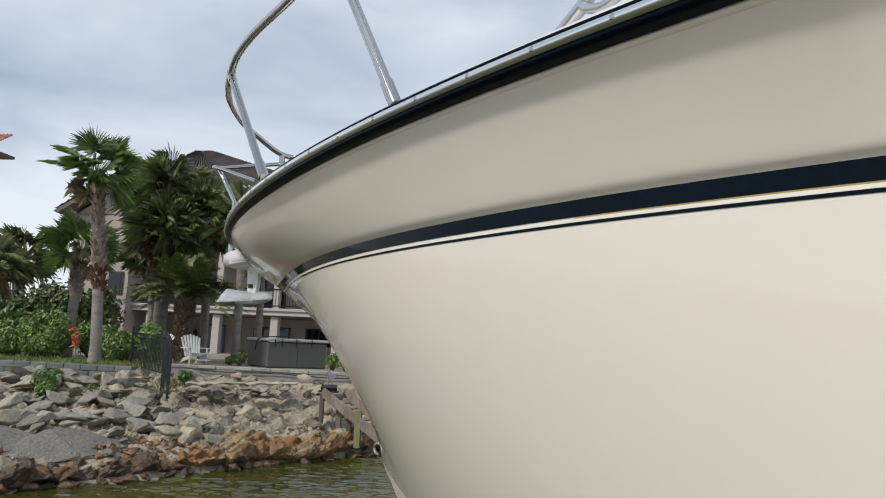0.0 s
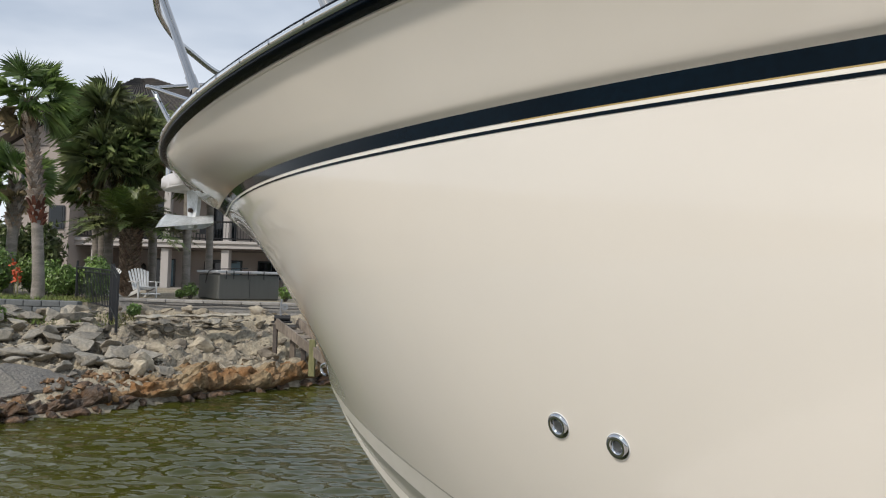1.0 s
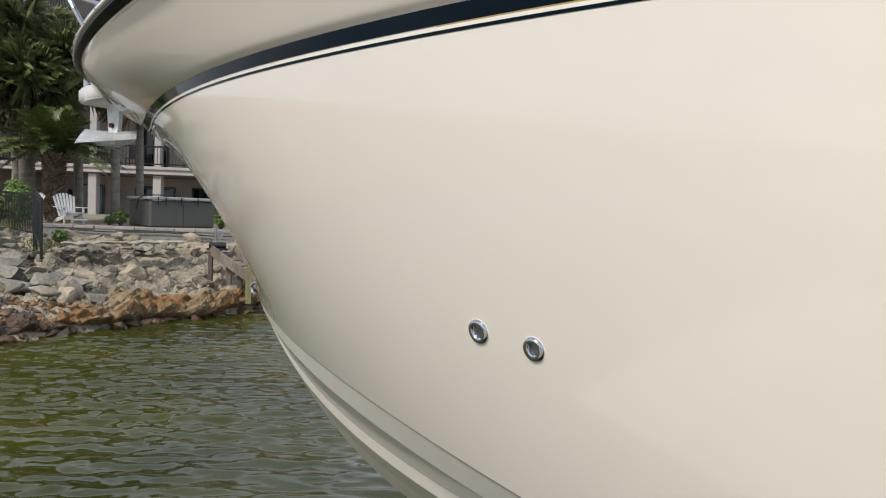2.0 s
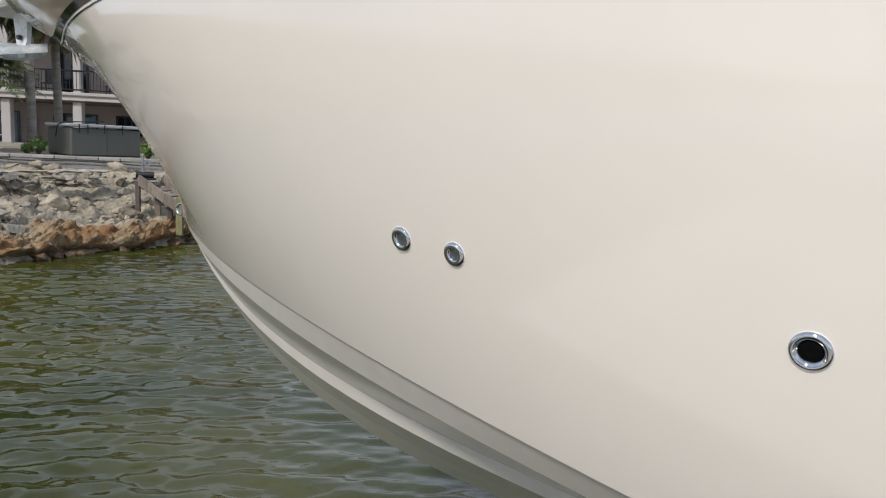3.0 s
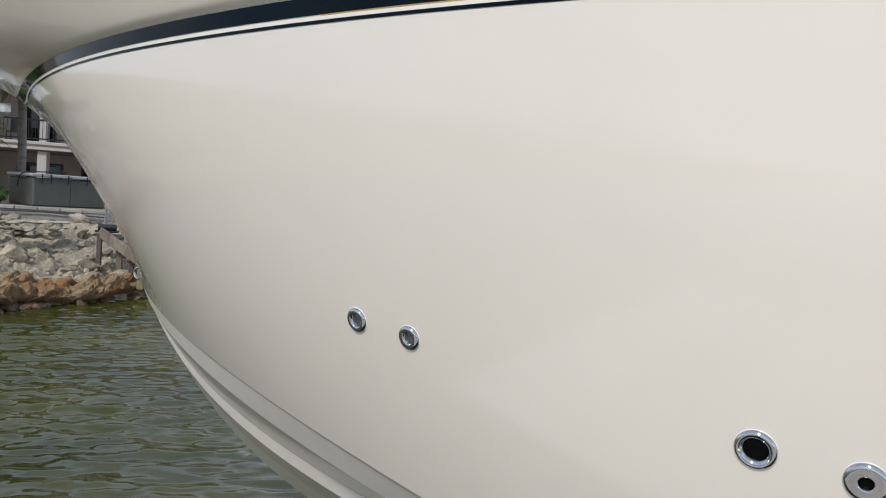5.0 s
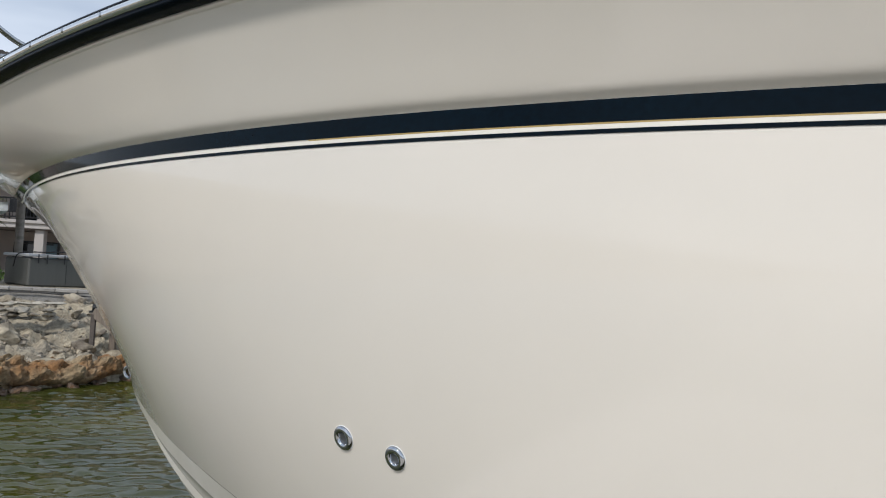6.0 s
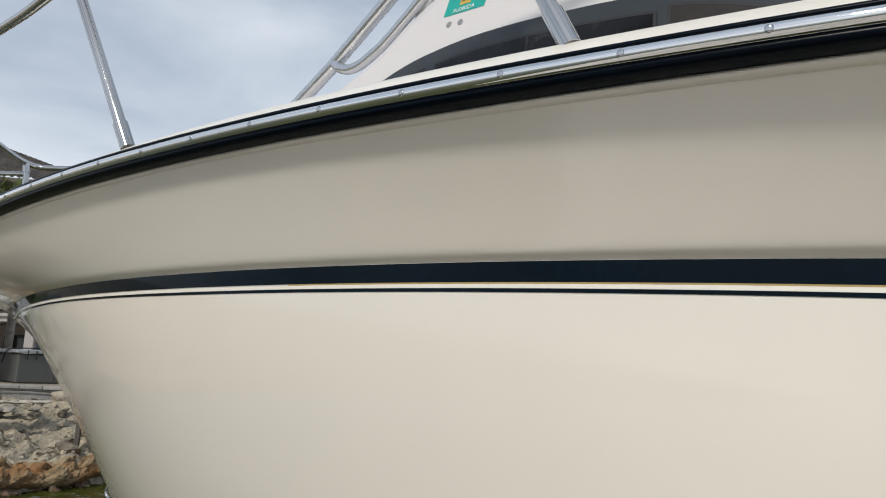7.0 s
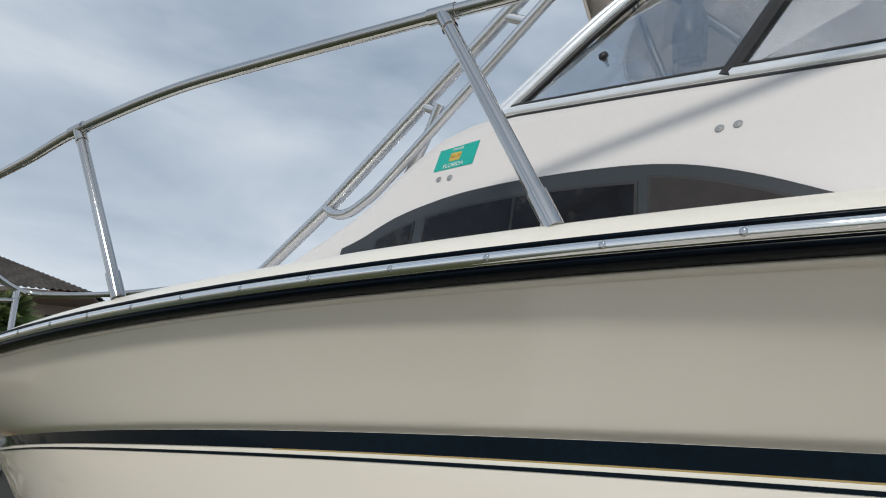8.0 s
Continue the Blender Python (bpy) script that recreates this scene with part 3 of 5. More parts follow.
ss = list(np.linspace(2.50, 3.90, 40))
window_unit = part("cabin_window", cabin_patch([(s, smooth_arch(s, 0)) for s in ss] + [(3.9, 3.04), (2.50, 3.04)], 0.001, 0.007), FRAME_GREY, boat, "dark grey arched cabin window surround")
for s0, s1, drop, mt in ((2.66, 2.792, 0.055, SMOKED), (2.845, 3.136, 0.055, SMOKED), (3.146, 3.462, 0.055, SMOKED), (3.50, 3.78, 0.040, SMOKED_BROWN)):
    ss = list(np.linspace(s0, s1, 14))
    gasket = [(s, smooth_arch(s, drop - 0.008)) for s in np.linspace(s0 - 0.008, s1 + 0.008, 14)]
    part("gasket", cabin_patch(gasket + [(s1 + 0.008, 3.05), (s0 - 0.008, 3.05)], 0.0085, 0.0015), BLACK, window_unit)
    part("pane", cabin_patch([(s, smooth_arch(s, drop)) for s in ss] + [(s1, 3.06), (s0, 3.06)], 0.0102, 0.001), mt, window_unit, "dusty smoked acrylic pane")
for s, z in ((2.855, 3.451), (2.897, 3.445), (3.645, 3.347), (3.682, 3.345)):
    ob = part("snap_stud", lathe([(0.0, 0.0026), (0.0032, 0.0026), (0.0045, 0.0010), (0.0065, 0.0024), (0.009, 0.0018), (0.0105, 0.0)], 20), ZINC, boat, "chrome canvas snap stud", True)
    ob.matrix_local = cabin_frame(s, z, 0.0005)

# registration decal
decal = part("registration_decal", cabin_patch([(2.828, 3.485), (2.974, 3.471), (2.990, 3.551), (2.842, 3.559)], 0.0006, 0.0006), TEAL, boat, "teal Florida registration decal with gold centre")
part("gold_field", cabin_patch([(2.883, 3.507), (2.923, 3.503), (2.928, 3.531), (2.888, 3.535)], 0.0014, 0.0004), DECAL_GOLD, decal)


def lettering(text, s, z, size, mat, name):
    cu = bpy.data.curves.new(name, "FONT")
    cu.body, cu.size, cu.align_x, cu.align_y = text, size, "CENTER", "CENTER"
    tmp = new("tmp", cu)
    me = bpy.data.meshes.new_from_object(tmp.evaluated_get(bpy.context.evaluated_depsgraph_get()))
    bpy.data.objects.remove(tmp)
    me.materials.clear()
    me.materials.append(mat)
    ob = link(name, me, decal)
    ob.matrix_local = cabin_frame(s, z, 0.0022) @ pose(0, 0, 0, 0, 0, -4)
    return ob


lettering("FLORIDA", 2.902, 3.489, 0.020, WHITE_INK, "lettering")
lettering("EXPIRES", 2.914, 3.545, 0.012, WHITE_INK, "lettering")
lettering("02-19", 2.906, 3.519, 0.015, DARK_INK, "lettering")

# windshield: base rail, front post, panes
def ws(s, up=0.0, lean=0.30):
    z = cabin_z(s)
    return bp(s + up * 0.0, cabin_b(s, z) - 0.012 - up * lean, z + up)


base_pts = [ws(s, 0.014) for s in np.linspace(3.03, 4.9, 24)]
shield = part("windshield_base_rail", tube(base_pts, 0.019, 10), WHITE_ALU, boat, "bright aluminium windshield base rail", True)
front = [ws(3.05, 0.01), bp(3.43, 0.52, 3.93), bp(3.85, 0.42, 4.26), bp(4.2, 0.36, 4.5)]
part("front_post", tube(spline(front, 6), 0.021, 16), WHITE_ALU, shield, smooth=True)
part("post_rib", tube([p + Vector((0.030, -0.012, 0.012)) for p in spline(front, 6)], 0.013, 12), WHITE_ALU, shield, smooth=True)
bm = bmesh.new()
add_tube(bm, [bp(3.665, cabin_b(3.66, 3.48) - 0.012, 3.485), bp(3.80, 0.70, 3.70), bp(4.05, 0.60, 4.1), bp(4.2, 0.55, 4.4)], 0.022, 8)
part("mullion", bm, BLACK, shield, "black mullion")
part("front_gasket", tube([p + Vector((-0.026, 0.012, -0.012)) for p in spline(front, 6)], 0.009, 8), BLACK, shield, smooth=True)
part("seal", tube([p + Vector((0, 0.012, -0.021)) for p in base_pts], 0.008, 8), BLACK, shield, smooth=True)
part("glass_gasket", tube([p + Vector((0, 0.003, 0.020)) for p in base_pts], 0.006, 8), BLACK, shield, smooth=True)


def pane(a, b, c, d, mat, parent, name="pane"):
    bm = bmesh.new()
    vs = [bm.verts.new(p) for p in (a, b, c, d)]
    bm.faces.new(vs)
    r = bmesh.ops.solidify(bm, geom=bm.faces[:], thickness=0.004)
    ob = part(name, bm, mat, parent)
    ob.visible_shadow = False
    return ob


pane(ws(3.07, 0.02), ws(3.65, 0.02), bp(4.18, 0.55, 4.38), bp(4.19, 0.37, 4.48), CLEAR, shield)
pane(ws(3.69, 0.02), ws(4.85, 0.02), bp(5.1, 0.66, 4.2), bp(4.22, 0.55, 4.38), CLEAR, shield)
# the far half of the windshield
far_post = [Vector((p.x, -p.y, p.z)) for p in spline(front, 6)]
part("front_post", tube(far_post, 0.020, 10), ALU, shield, smooth=True)
part("centre_post", tube([bp(2.98, 0.0, 3.67), bp(3.4, 0.0, 3.95), bp(4.1, 0, 4.45)], 0.014, 8), ALU, shield, smooth=True)
pane(bp(3.0, 0.01, 3.68), ws(3.07, 0.03), bp(4.19, 0.37, 4.48), bp(4.12, 0.01, 4.46), CLEAR, shield)
ob = part("latch_knob", lathe([(0, 0.02), (0.012, 0.018), (0.014, 0.008), (0.006, 0.0), (0.006, -0.02)], 14), BLACK, shield, "black latch knob", True)
ob.matrix_local = Matrix.Translation(bp(3.36, 0.56, 3.72)) @ pose(0, 0, 0, -60, 20, 0)
# canvas enclosure and helm frame behind the glass
HEM = [(3.17, 4.6), (3.195, 4.294), (3.224, 4.166), (3.272, 4.049), (3.318, 3.96), (3.373, 3.90), (3.46, 3.80), (3.62, 3.66), (3.75, 3.56)]


def hem(z):
    return float(np.interp(z, [q[1] for q in HEM[::-1]], [q[0] for q in HEM[::-1]]))


bm = bmesh.new()
rows = []
for a in np.linspace(0, 1, 26):
    rows.append([bm.verts.new(bp(hem(z) + 1.9 * a, 0.10 + 0.14 * (1 - math.exp(-4 * a)) + 0.012 * math.sin(9 * a + 2.5 * z) * min(1, 6 * a), z)) for z in np.linspace(3.56, 4.6, 18)])
for a, b in zip(rows, rows[1:]):
    for i in range(17):
        bm.faces.new((a[i], b[i], b[i + 1], a[i + 1]))
bmesh.ops.solidify(bm, geom=bm.faces[:], thickness=0.012)
enclosure = part("canvas_enclosure", bm, CANVAS, boat, "beige canvas helm enclosure behind the glass", True)
part("hem_piping", tube([bp(hem(z) - 0.002, 0.102, z) for z in np.linspace(3.56, 4.6, 24)], 0.006, 8), CANVAS, enclosure, smooth=True)
for p, q, r in (((3.40, 0.42, 4.06), (3.54, 0.46, 3.55), 0.012), ((3.49, 0.42, 4.03), (3.70, 0.46, 3.76), 0.014), ((3.63, 0.43, 4.02), (3.53, 0.46, 3.70), 0.011)):
    part("helm_frame", tube([bp(*p), bp(*q)], r, 10), FRAME_GREY, boat, "grey helm frame bar behind the glass", smooth=True)
bm = prism([(-0.05, -0.11), (0.035, -0.12), (0.05, 0.02), (0.02, 0.11), (-0.01, 0.10), (-0.045, 0.0)], 0.05, Matrix.Translation(bp(3.575, 0.44, 3.83)) @ pose(0, 0, 0, 90, 0, 180))
bmesh.ops.bevel(bm, geom=bm.edges[:], offset=0.012, segments=2, affect="EDGES")
part("helm_seat_edge", bm, FRAME_GREY, boat, "dark grey padded seat edge behind the glass", True)

# tower legs
LEG = [bp(1.99, 0.205, 3.20), bp(2.047, 0.22, 3.368), bp(2.302, 0.29, 3.509), bp(3.089, 0.5, 4.033), bp(3.7, 0.65, 4.45)]
tower = part("tower_leg", tube([LEG[1] + (LEG[1] - LEG[2]) * 0.8] + LEG[1:], 0.0235, 14), ALU, boat, "brushed aluminium tower leg", True)
part("tower_brace", tube(spline([bp(2.309, 0.298, 3.509), bp(2.345, 0.31, 3.482), bp(2.399, 0.32, 3.468), bp(2.478, 0.34, 3.488), bp(2.624, 0.38, 3.572), bp(3.185, 0.52, 3.992), bp(3.7, 0.65, 4.37)], 6), 0.0175, 12), ALU, tower, smooth=True)
for k in (0.53, 0.93):
    a = LEG[2].lerp(LEG[3], k)
    part("stub", tube([a, a + bp(0, 0, 0) + Vector((-0.075, 0.012, -0.045))], 0.016, 12), ALU, tower, smooth=True)
part("far_leg", tube([Vector((p.x, -p.y, p.z)) for p in [LEG[1] + (LEG[1] - LEG[2]) * 0.8] + LEG[1:]], 0.0235, 12), ALU, tower, smooth=True)
part("tower_inner_leg", tube([bp(2.62, 0.33, 3.52), bp(2.75, 0.40, 3.68), bp(2.80, 0.43, 3.76)], 0.017, 12), ALU, tower, smooth=True)

# bow rail
RAIL = [(6.2, 1.22, 3.50), (5.0, 1.15, 3.58), (4.2, 1.08, 3.62), (3.365, 0.99, 3.648), (3.067, 0.97, 3.658), (2.543, 0.95, 3.662), (2.143, 0.92, 3.667), (1.715, 0.88, 3.634), (1.36, 0.80, 3.62), (1.0, 0.72, 3.615), (0.779, 0.66, 3.595), (0.635, 0.60, 3.56), (0.448, 0.5, 3.56), (0.229, 0.35, 3.575), (-0.067, 0.1, 3.60), (-0.225, -0.1, 3.60), (-0.344, -0.371, 3.564), (-0.2, -0.48, 3.55), (0.3, -0.60, 3.56), (1.0, -0.72, 3.61), (2.143, -0.92, 3.66), (3.365, -0.99, 3.648), (5.0, -1.15, 3.58)]
bow_rail = part("bow_rail", tube(spline([bp(*p) for p in RAIL], 8), 0.0172, 14), STEEL, boat, "polished stainless bow rail", True)


def stanchion(foot, head, tee=True):
    foot, head = bp(*foot), bp(*head)
    d = (head - foot).normalized()
    st = part("stanchion", tube([foot - d * 0.02, head], 0.0168, 32), STEEL, bow_rail, smooth=True)
    bm = tube([foot - d * 0.03, foot + d * 0.06], 0.0205, 32)
    add_tube(bm, [foot + d * 0.0595, foot + d * 0.063], [0.0205, 0.0175], 32)
    part("socket", bm, STEEL, st, smooth=True)
    bm = tube([head - d * 0.055, head], 0.0198, 32)
    part("tee_collar", bm, STEEL, st, smooth=True)


for foot, head in (((2.038, 0.877, 3.072), (1.717, 0.88, 3.634)), ((3.362, 1.079, 3.067), (3.067, 0.97, 3.655)), ((1.12, 0.70, 3.01), (0.64, 0.602, 3.56)), ((4.7, 1.17, 3.03), (4.4, 1.1, 3.61)),
                   ((-0.25, -0.36, 2.90), (-0.344, -0.371, 3.56)), ((2.038, -0.877, 3.07), (1.717, -0.86, 3.64))):
    stanchion(foot, head)
for p in ((3.067, 0.97, 3.658), (1.715, 0.88, 3.634), (0.635, 0.6, 3.56)):
    i = [q for q in RAIL].index(p) if p in RAIL else 0
    a, b = bp(*RAIL[i - 1]), bp(*RAIL[i + 1])
    d = (b - a).normalized()
    part("tee_fitting", tube([bp(*p) - d * 0.035, bp(*p) + d * 0.038], 0.0205, 32), STEEL, bow_rail, smooth=True)
# low rail round the pulpit
part("pulpit_rail", tube(spline([bp(-0.344, -0.371, 3.50), bp(-0.42, -0.2, 3.46), bp(-0.46, 0.0, 3.405), bp(-0.40, 0.06, 3.39), bp(-0.27, 0.02, 3.345), bp(-0.04, 0.0, 3.27)], 8), 0.0125, 12), STEEL, bow_rail, smooth=True)
part("pulpit_post", tube([bp(-0.25, 0.0, 2.86), bp(-0.25, 0.0, 3.17), bp(-0.42, 0.03, 3.40)], 0.0125, 12), STEEL, bow_rail, smooth=True)

# pulpit and anchor
out = [(-0.17, 0.0), (-0.17, 0.07), (-0.13, 0.11), (0.0, 0.14), (0.35, 0.20), (0.35, -0.20), (0.0, -0.14), (-0.13, -0.11), (-0.17, -0.07)]
bm = prism([(-a, b) for a, b in out], 0.075, Matrix.Translation((0, 0, 2.765)))
bmesh.ops.bevel(bm, geom=bm.edges[:], offset=0.012, segments=2, affect="EDGES")
part("bow_pulpit", bm, CABIN, boat, "white moulded anchor pulpit", True)
anchor = part("anchor", prism([(0.02, 0.03), (0.03, -0.05), (0.012, -0.17), (0.0, -0.24), (-0.05, -0.24), (-0.075, -0.15), (-0.085, -0.05), (-0.08, 0.03)], 0.022, Matrix.Translation(bp(-0.0, 0.011, 2.80)) @ pose(0, 0, 0, 90, 0, 0)), GALV, boat, "galvanised plough anchor in its roller")
bm = bmesh.new()
rows = []
for a in np.linspace(0, 1, 13):
    s = -0.25 + 0.47 * a
    w = 0.125 * math.sin(math.pi * min(1, 0.12 + a * 0.88)) ** 0.7 * (1 - 0.55 * a)
    z = 2.585 + 0.035 * (1 - a) ** 2 - 0.01 * a + 0.02 * a
    rows.append([bm.verts.new(bp(s, w * c, z + 0.03 - 0.085 * abs(c) ** 1.25 * (1 - 0.5 * a))) for c in (-1, -0.6, 0, 0.6, 1)])
for a, b in zip(rows, rows[1:]):
    for i in range(4):
        bm.faces.new((a[i], b[i], b[i + 1], a[i + 1]))
bmesh.ops.solidify(bm, geom=bm.faces[:], thickness=0.012)
part("fluke", bm, GALV, anchor, smooth=True)
part("bolt", tube([bp(0.03, -0.03, 2.655), bp(0.03, 0.03, 2.655)], 0.012, 8), RUSTY, anchor)


# through-hull drains on the topside
def on_side(s, v):
    e = 0.01
    p = Vector(to_boat(side(v, np.array([s])))[0])
    a = Vector(to_boat(side(v, np.array([s + e])))[0]) - p
    b = Vector(to_boat(side(v + e, np.array([s])))[0]) - p
    a.normalize()
    n = b.cross(a).normalized()
    if n.y < 0:
        n = -n
    m = Matrix((a, n.cross(a), n)).transposed().to_4x4()
    m.translation = p
    return m


for s, v, r, bore, cup in ((1.9418, 0.3887, 0.0282, 0.0145, DRAIN_CUP), (2.0908, 0.3879, 0.0268, 0.0120, DRAIN_CUP), (2.7617, 0.3871, 0.0318, 0.0195, HOLE_SHADE), (2.9094, 0.3886, 0.0300, 0.0098, HOLE_SHADE)):
    mm = on_side(s, v)
    d = part("drain_fitting", lathe([(r, -0.001), (r, 0.0015), (r * 0.96, 0.0042), (r * 0.86, 0.0066), (r * 0.72, 0.0076), (bore * 1.22, 0.0070), (bore * 1.1, 0.0066), (bore, 0.0040), (bore * 0.86, 0.0012), (bore * 0.84, -0.002)], 40), CHROME, boat, "chrome through-hull drain fitting", True)
    d.matrix_local = mm
    part("seal_ring", lathe([(r + 0.0009, -0.001), (r + 0.0008, 0.0006), (r - 0.001, 0.0010)], 40), WHITE_INK, d, smooth=True)
    # closed disc over the hull; black ones paint the dark of the hole
    part("bore", lathe([(bore * 0.99, -0.003), (bore * 0.90, 0.0007), (bore * 0.5, 0.0008), (0.0, 0.0008)], 28), cup, d, smooth=True)


# bow eye: a small stainless ring bolt low on the stem
bm = bmesh.new()
add_tube(bm, [bp(1.128 - 0.030 * math.sin(a), 0.0, 1.905 - 0.024 * math.cos(a)) for a in np.linspace(0, math.pi, 14)], 0.006, 10)
part("bow_eye", bm, CHROME, boat, "stainless bow eye on the stem", True)


# unseen plank dock under the carried camera, alongside the boat, added to light the hull
dock = root("dock", boat.matrix_world.copy(), "unseen pale plank dock alongside the boat, bouncing light onto the hull", "dock", kind="structure")
plank_me = bpy.data.meshes.new("plank")
plank_bm = box((-0.068, 0, 0), (0.068, 3.6, 0.038), None, 0.005)
plank_bm.to_mesh(plank_me)
plank_bm.free()
plank_me.materials.append(DOCKWOOD)
for i in range(66):
    link("plank", plank_me, dock).matrix_local = pose(-1.9 - 0.145 * i, 1.6 + 0.006 * math.sin(i * 7.1), 0.80)
for b in (1.75, 3.4, 5.05):
    part("stringer", box((-11.4, b - 0.04, 0.60), (-1.9, b + 0.04, 0.799)), DARKWOOD, dock)
for k in range(4):
    for b in (1.75, 5.05):
        part("pile", tube([(-2.4 - 2.8 * k, b, -1.0), (-2.4 - 2.8 * k, b, 0.6)], 0.12, 12), DARKWOOD, dock, smooth=True)


# ---- rocks of the bank ----
def rock_mesh(name, seed, size, mat, points=16, knobbly=0.0):
    """An angular boulder: the hull of random points, edges worn."""
    rng = random.Random(seed)
    bm = bmesh.new()
    for _ in range(points):
        d = Vector((rng.gauss(0, 1), rng.gauss(0, 1), rng.gauss(0, 1))).normalized() * rng.uniform(0.8, 1.05)
        bm.verts.new((d.x * size[0], d.y * size[1], d.z * size[2]))
    r = bmesh.ops.convex_hull(bm, input=bm.verts[:])
    junk = list({g for g in r["geom_interior"] + r["geom_unused"] if isinstance(g, bmesh.types.BMVert)})
    if junk:
        bmesh.ops.delete(bm, geom=junk, context="VERTS")
    bmesh.ops.dissolve_limit(bm, angle_limit=radians(14), verts=bm.verts[:], edges=bm.edges[:])
    bmesh.ops.bevel(bm, geom=bm.edges[:], offset=min(size) * 0.10, segments=1, affect="EDGES")
    if knobbly:
        bmesh.ops.triangulate(bm, faces=bm.faces[:])
        bmesh.ops.subdivide_edges(bm, edges=bm.edges[:], cuts=2, use_grid_fill=True)
        for v in bm.verts:
            p = v.co * 5 + Vector((seed, 0, 0))
            v.co += v.co.normalized() * knobbly * (noise.noise(p) + 0.6 * noise.noise(p * 2.3) - 0.3 * abs(noise.noise(p * 5)))
    me = bpy.data.meshes.new(name)
    bm.normal_update()
    bm.to_mesh(me)
    bm.free()
    me.materials.append(mat)
    return me


SLABS = [rock_mesh("rock", i, (0.30, 0.22, 0.085 + 0.02 * (i % 3)), GREYROCK, 14, 0.012) for i in range(7)]
TAN = [rock_mesh("rock", 20 + i, (0.24, 0.2, 0.14), LIMESTONE, 18, 0.035) for i in range(6)]
RUST = [rock_mesh("rock", 40 + i, (0.34, 0.28, 0.2), RUSTROCK, 20, 0.07) for i in range(6)]
WET = [rock_mesh("rock", 60 + i, (0.28, 0.22, 0.13), WETROCK, 18, 0.05) for i in range(4)]
rk = random.Random(11)


def shore_point(u, d):
    return SHORE[0] + ALONG[0] * u + INLAND[0] * d, SHORE[1] + ALONG[1] * u + INLAND[1] * d


def lay_rock(me, x, y, z, scale, tilt, label, group):
    ob = link("rock", me)
    ob.matrix_world = pose(x, y, z, rk.uniform(-tilt, tilt), rk.uniform(-tilt, tilt), rk.uniform(0, 360)) @ Matrix.Diagonal((scale * rk.uniform(0.85, 1.2), scale * rk.uniform(0.85, 1.2), scale * rk.uniform(0.85, 1.15), 1))
    tagged(ob, label, "rock", group)


# rust coloured ledge at the waterline, undercut by the water
def rock_ledge(u0, u1, height, depth, mat, label, seed):
    us = np.arange(u0, u1, 0.045)
    prof = [(-0.10, -0.30), (0.10, -0.10), (0.26, 0.02), (0.24, 0.14), (0.06, 0.28), (-0.05, 0.48), (0.0, 0.75), (0.10, 0.95), (0.3, 1.05), (0.5, 1.08), (0.75, 1.05), (1.0, 1.0), (1.3, 0.85), (1.6, 0.5)]
    prof = spline([(a * depth, b * height if b > 0 else b, 0) for a, b in prof], 3)
    P = np.zeros((len(us), len(prof), 3))
    for i, u in enumerate(us):
        ends = min(1.0, (u - u0) / 0.6, (u1 - u) / 0.6)
        swell = 1 + 0.35 * noise.noise(Vector((u * 0.9, seed, 0)))
        off = 0.28 * noise.noise(Vector((u * 0.7, seed + 9, 0)))
        for j, q in enumerate(prof):
            d, z = q.x + off, q.y * swell * (0.3 + 0.7 * ends if q.y > 0 else 1)
            x, y = shore_point(u, d)
            p = Vector((x, y, z))
            k = p + Vector((noise.noise(p * 3), noise.noise(p * 3 + Vector((5, 1, 2))), noise.noise(p * 3 + Vector((1, 8, 4))))) * 0.12
            v = noise.voronoi(k * 2.1 + Vector((seed, 0, 0)))[0]
            w = noise.voronoi(k * 6.5 + Vector((seed, 0, 0)))[0]
            bump = 0.46 * min(0.5, v[1] - v[0]) + 0.12 * min(0.5, w[1] - w[0]) + 0.05 * noise.noise(p * 11) - 0.12
            P[i, j] = (x - INLAND[0] * bump * 0.8, y - INLAND[1] * bump * 0.8, z + bump * 0.7)
    ob = link("rock_ledge", grid_mesh("rock_ledge", P, mat, smooth=False))
    tagged(ob, label, "rock ledge", "shore ledges")


rock_ledge(-3.9, 4.6, 0.40, 0.95, RUSTROCK, "rust orange limestone ledge undercut at the waterline", 3)
rock_ledge(-8.6, -3.4, 0.27, 0.95, WETROCK, "low dark brown rock shelf at the waterline", 6)
for i in range(26):
    u = -7.8 + 6.0 * i / 25
    x, y = shore_point(u + rk.uniform(-0.1, 0.1), rk.uniform(0.15, 0.75))
    lay_rock(rk.choice(RUST), x, y, 0.16 + rk.uniform(-0.04, 0.08), rk.uniform(0.45, 0.9), 25, "rust stained boulder at the waterline", "shore boulders")
for i in range(34):
    x, y = shore_point(-7.6 + 11.8 * i / 33 + rk.uniform(-0.15, 0.15), rk.uniform(-0.15, 0.16))
    lay_rock(rk.choice(WET), x, y, 0.03, rk.uniform(0.5, 0.95), 15, "dark wet rock lying in the shallow water", "wet rocks")
# broad smooth slab sloping into the water
slab_me = rock_mesh("rock", 77, (1.15, 0.75, 0.40), SLABROCK, 26, 0.07)
for x, y, z, turn, k in ((-6.95, 11.55, 0.34, 54, 1.0), (-8.3, 10.9, 0.42, 40, 1.1)):
    ob = link("rock", slab_me)
    ob.matrix_world = pose(x, y, z, 9, -6, turn) @ Matrix.Scale(k, 4)
    tagged(ob, "broad smooth grey rock face above the water", "rock", "smooth rocks")
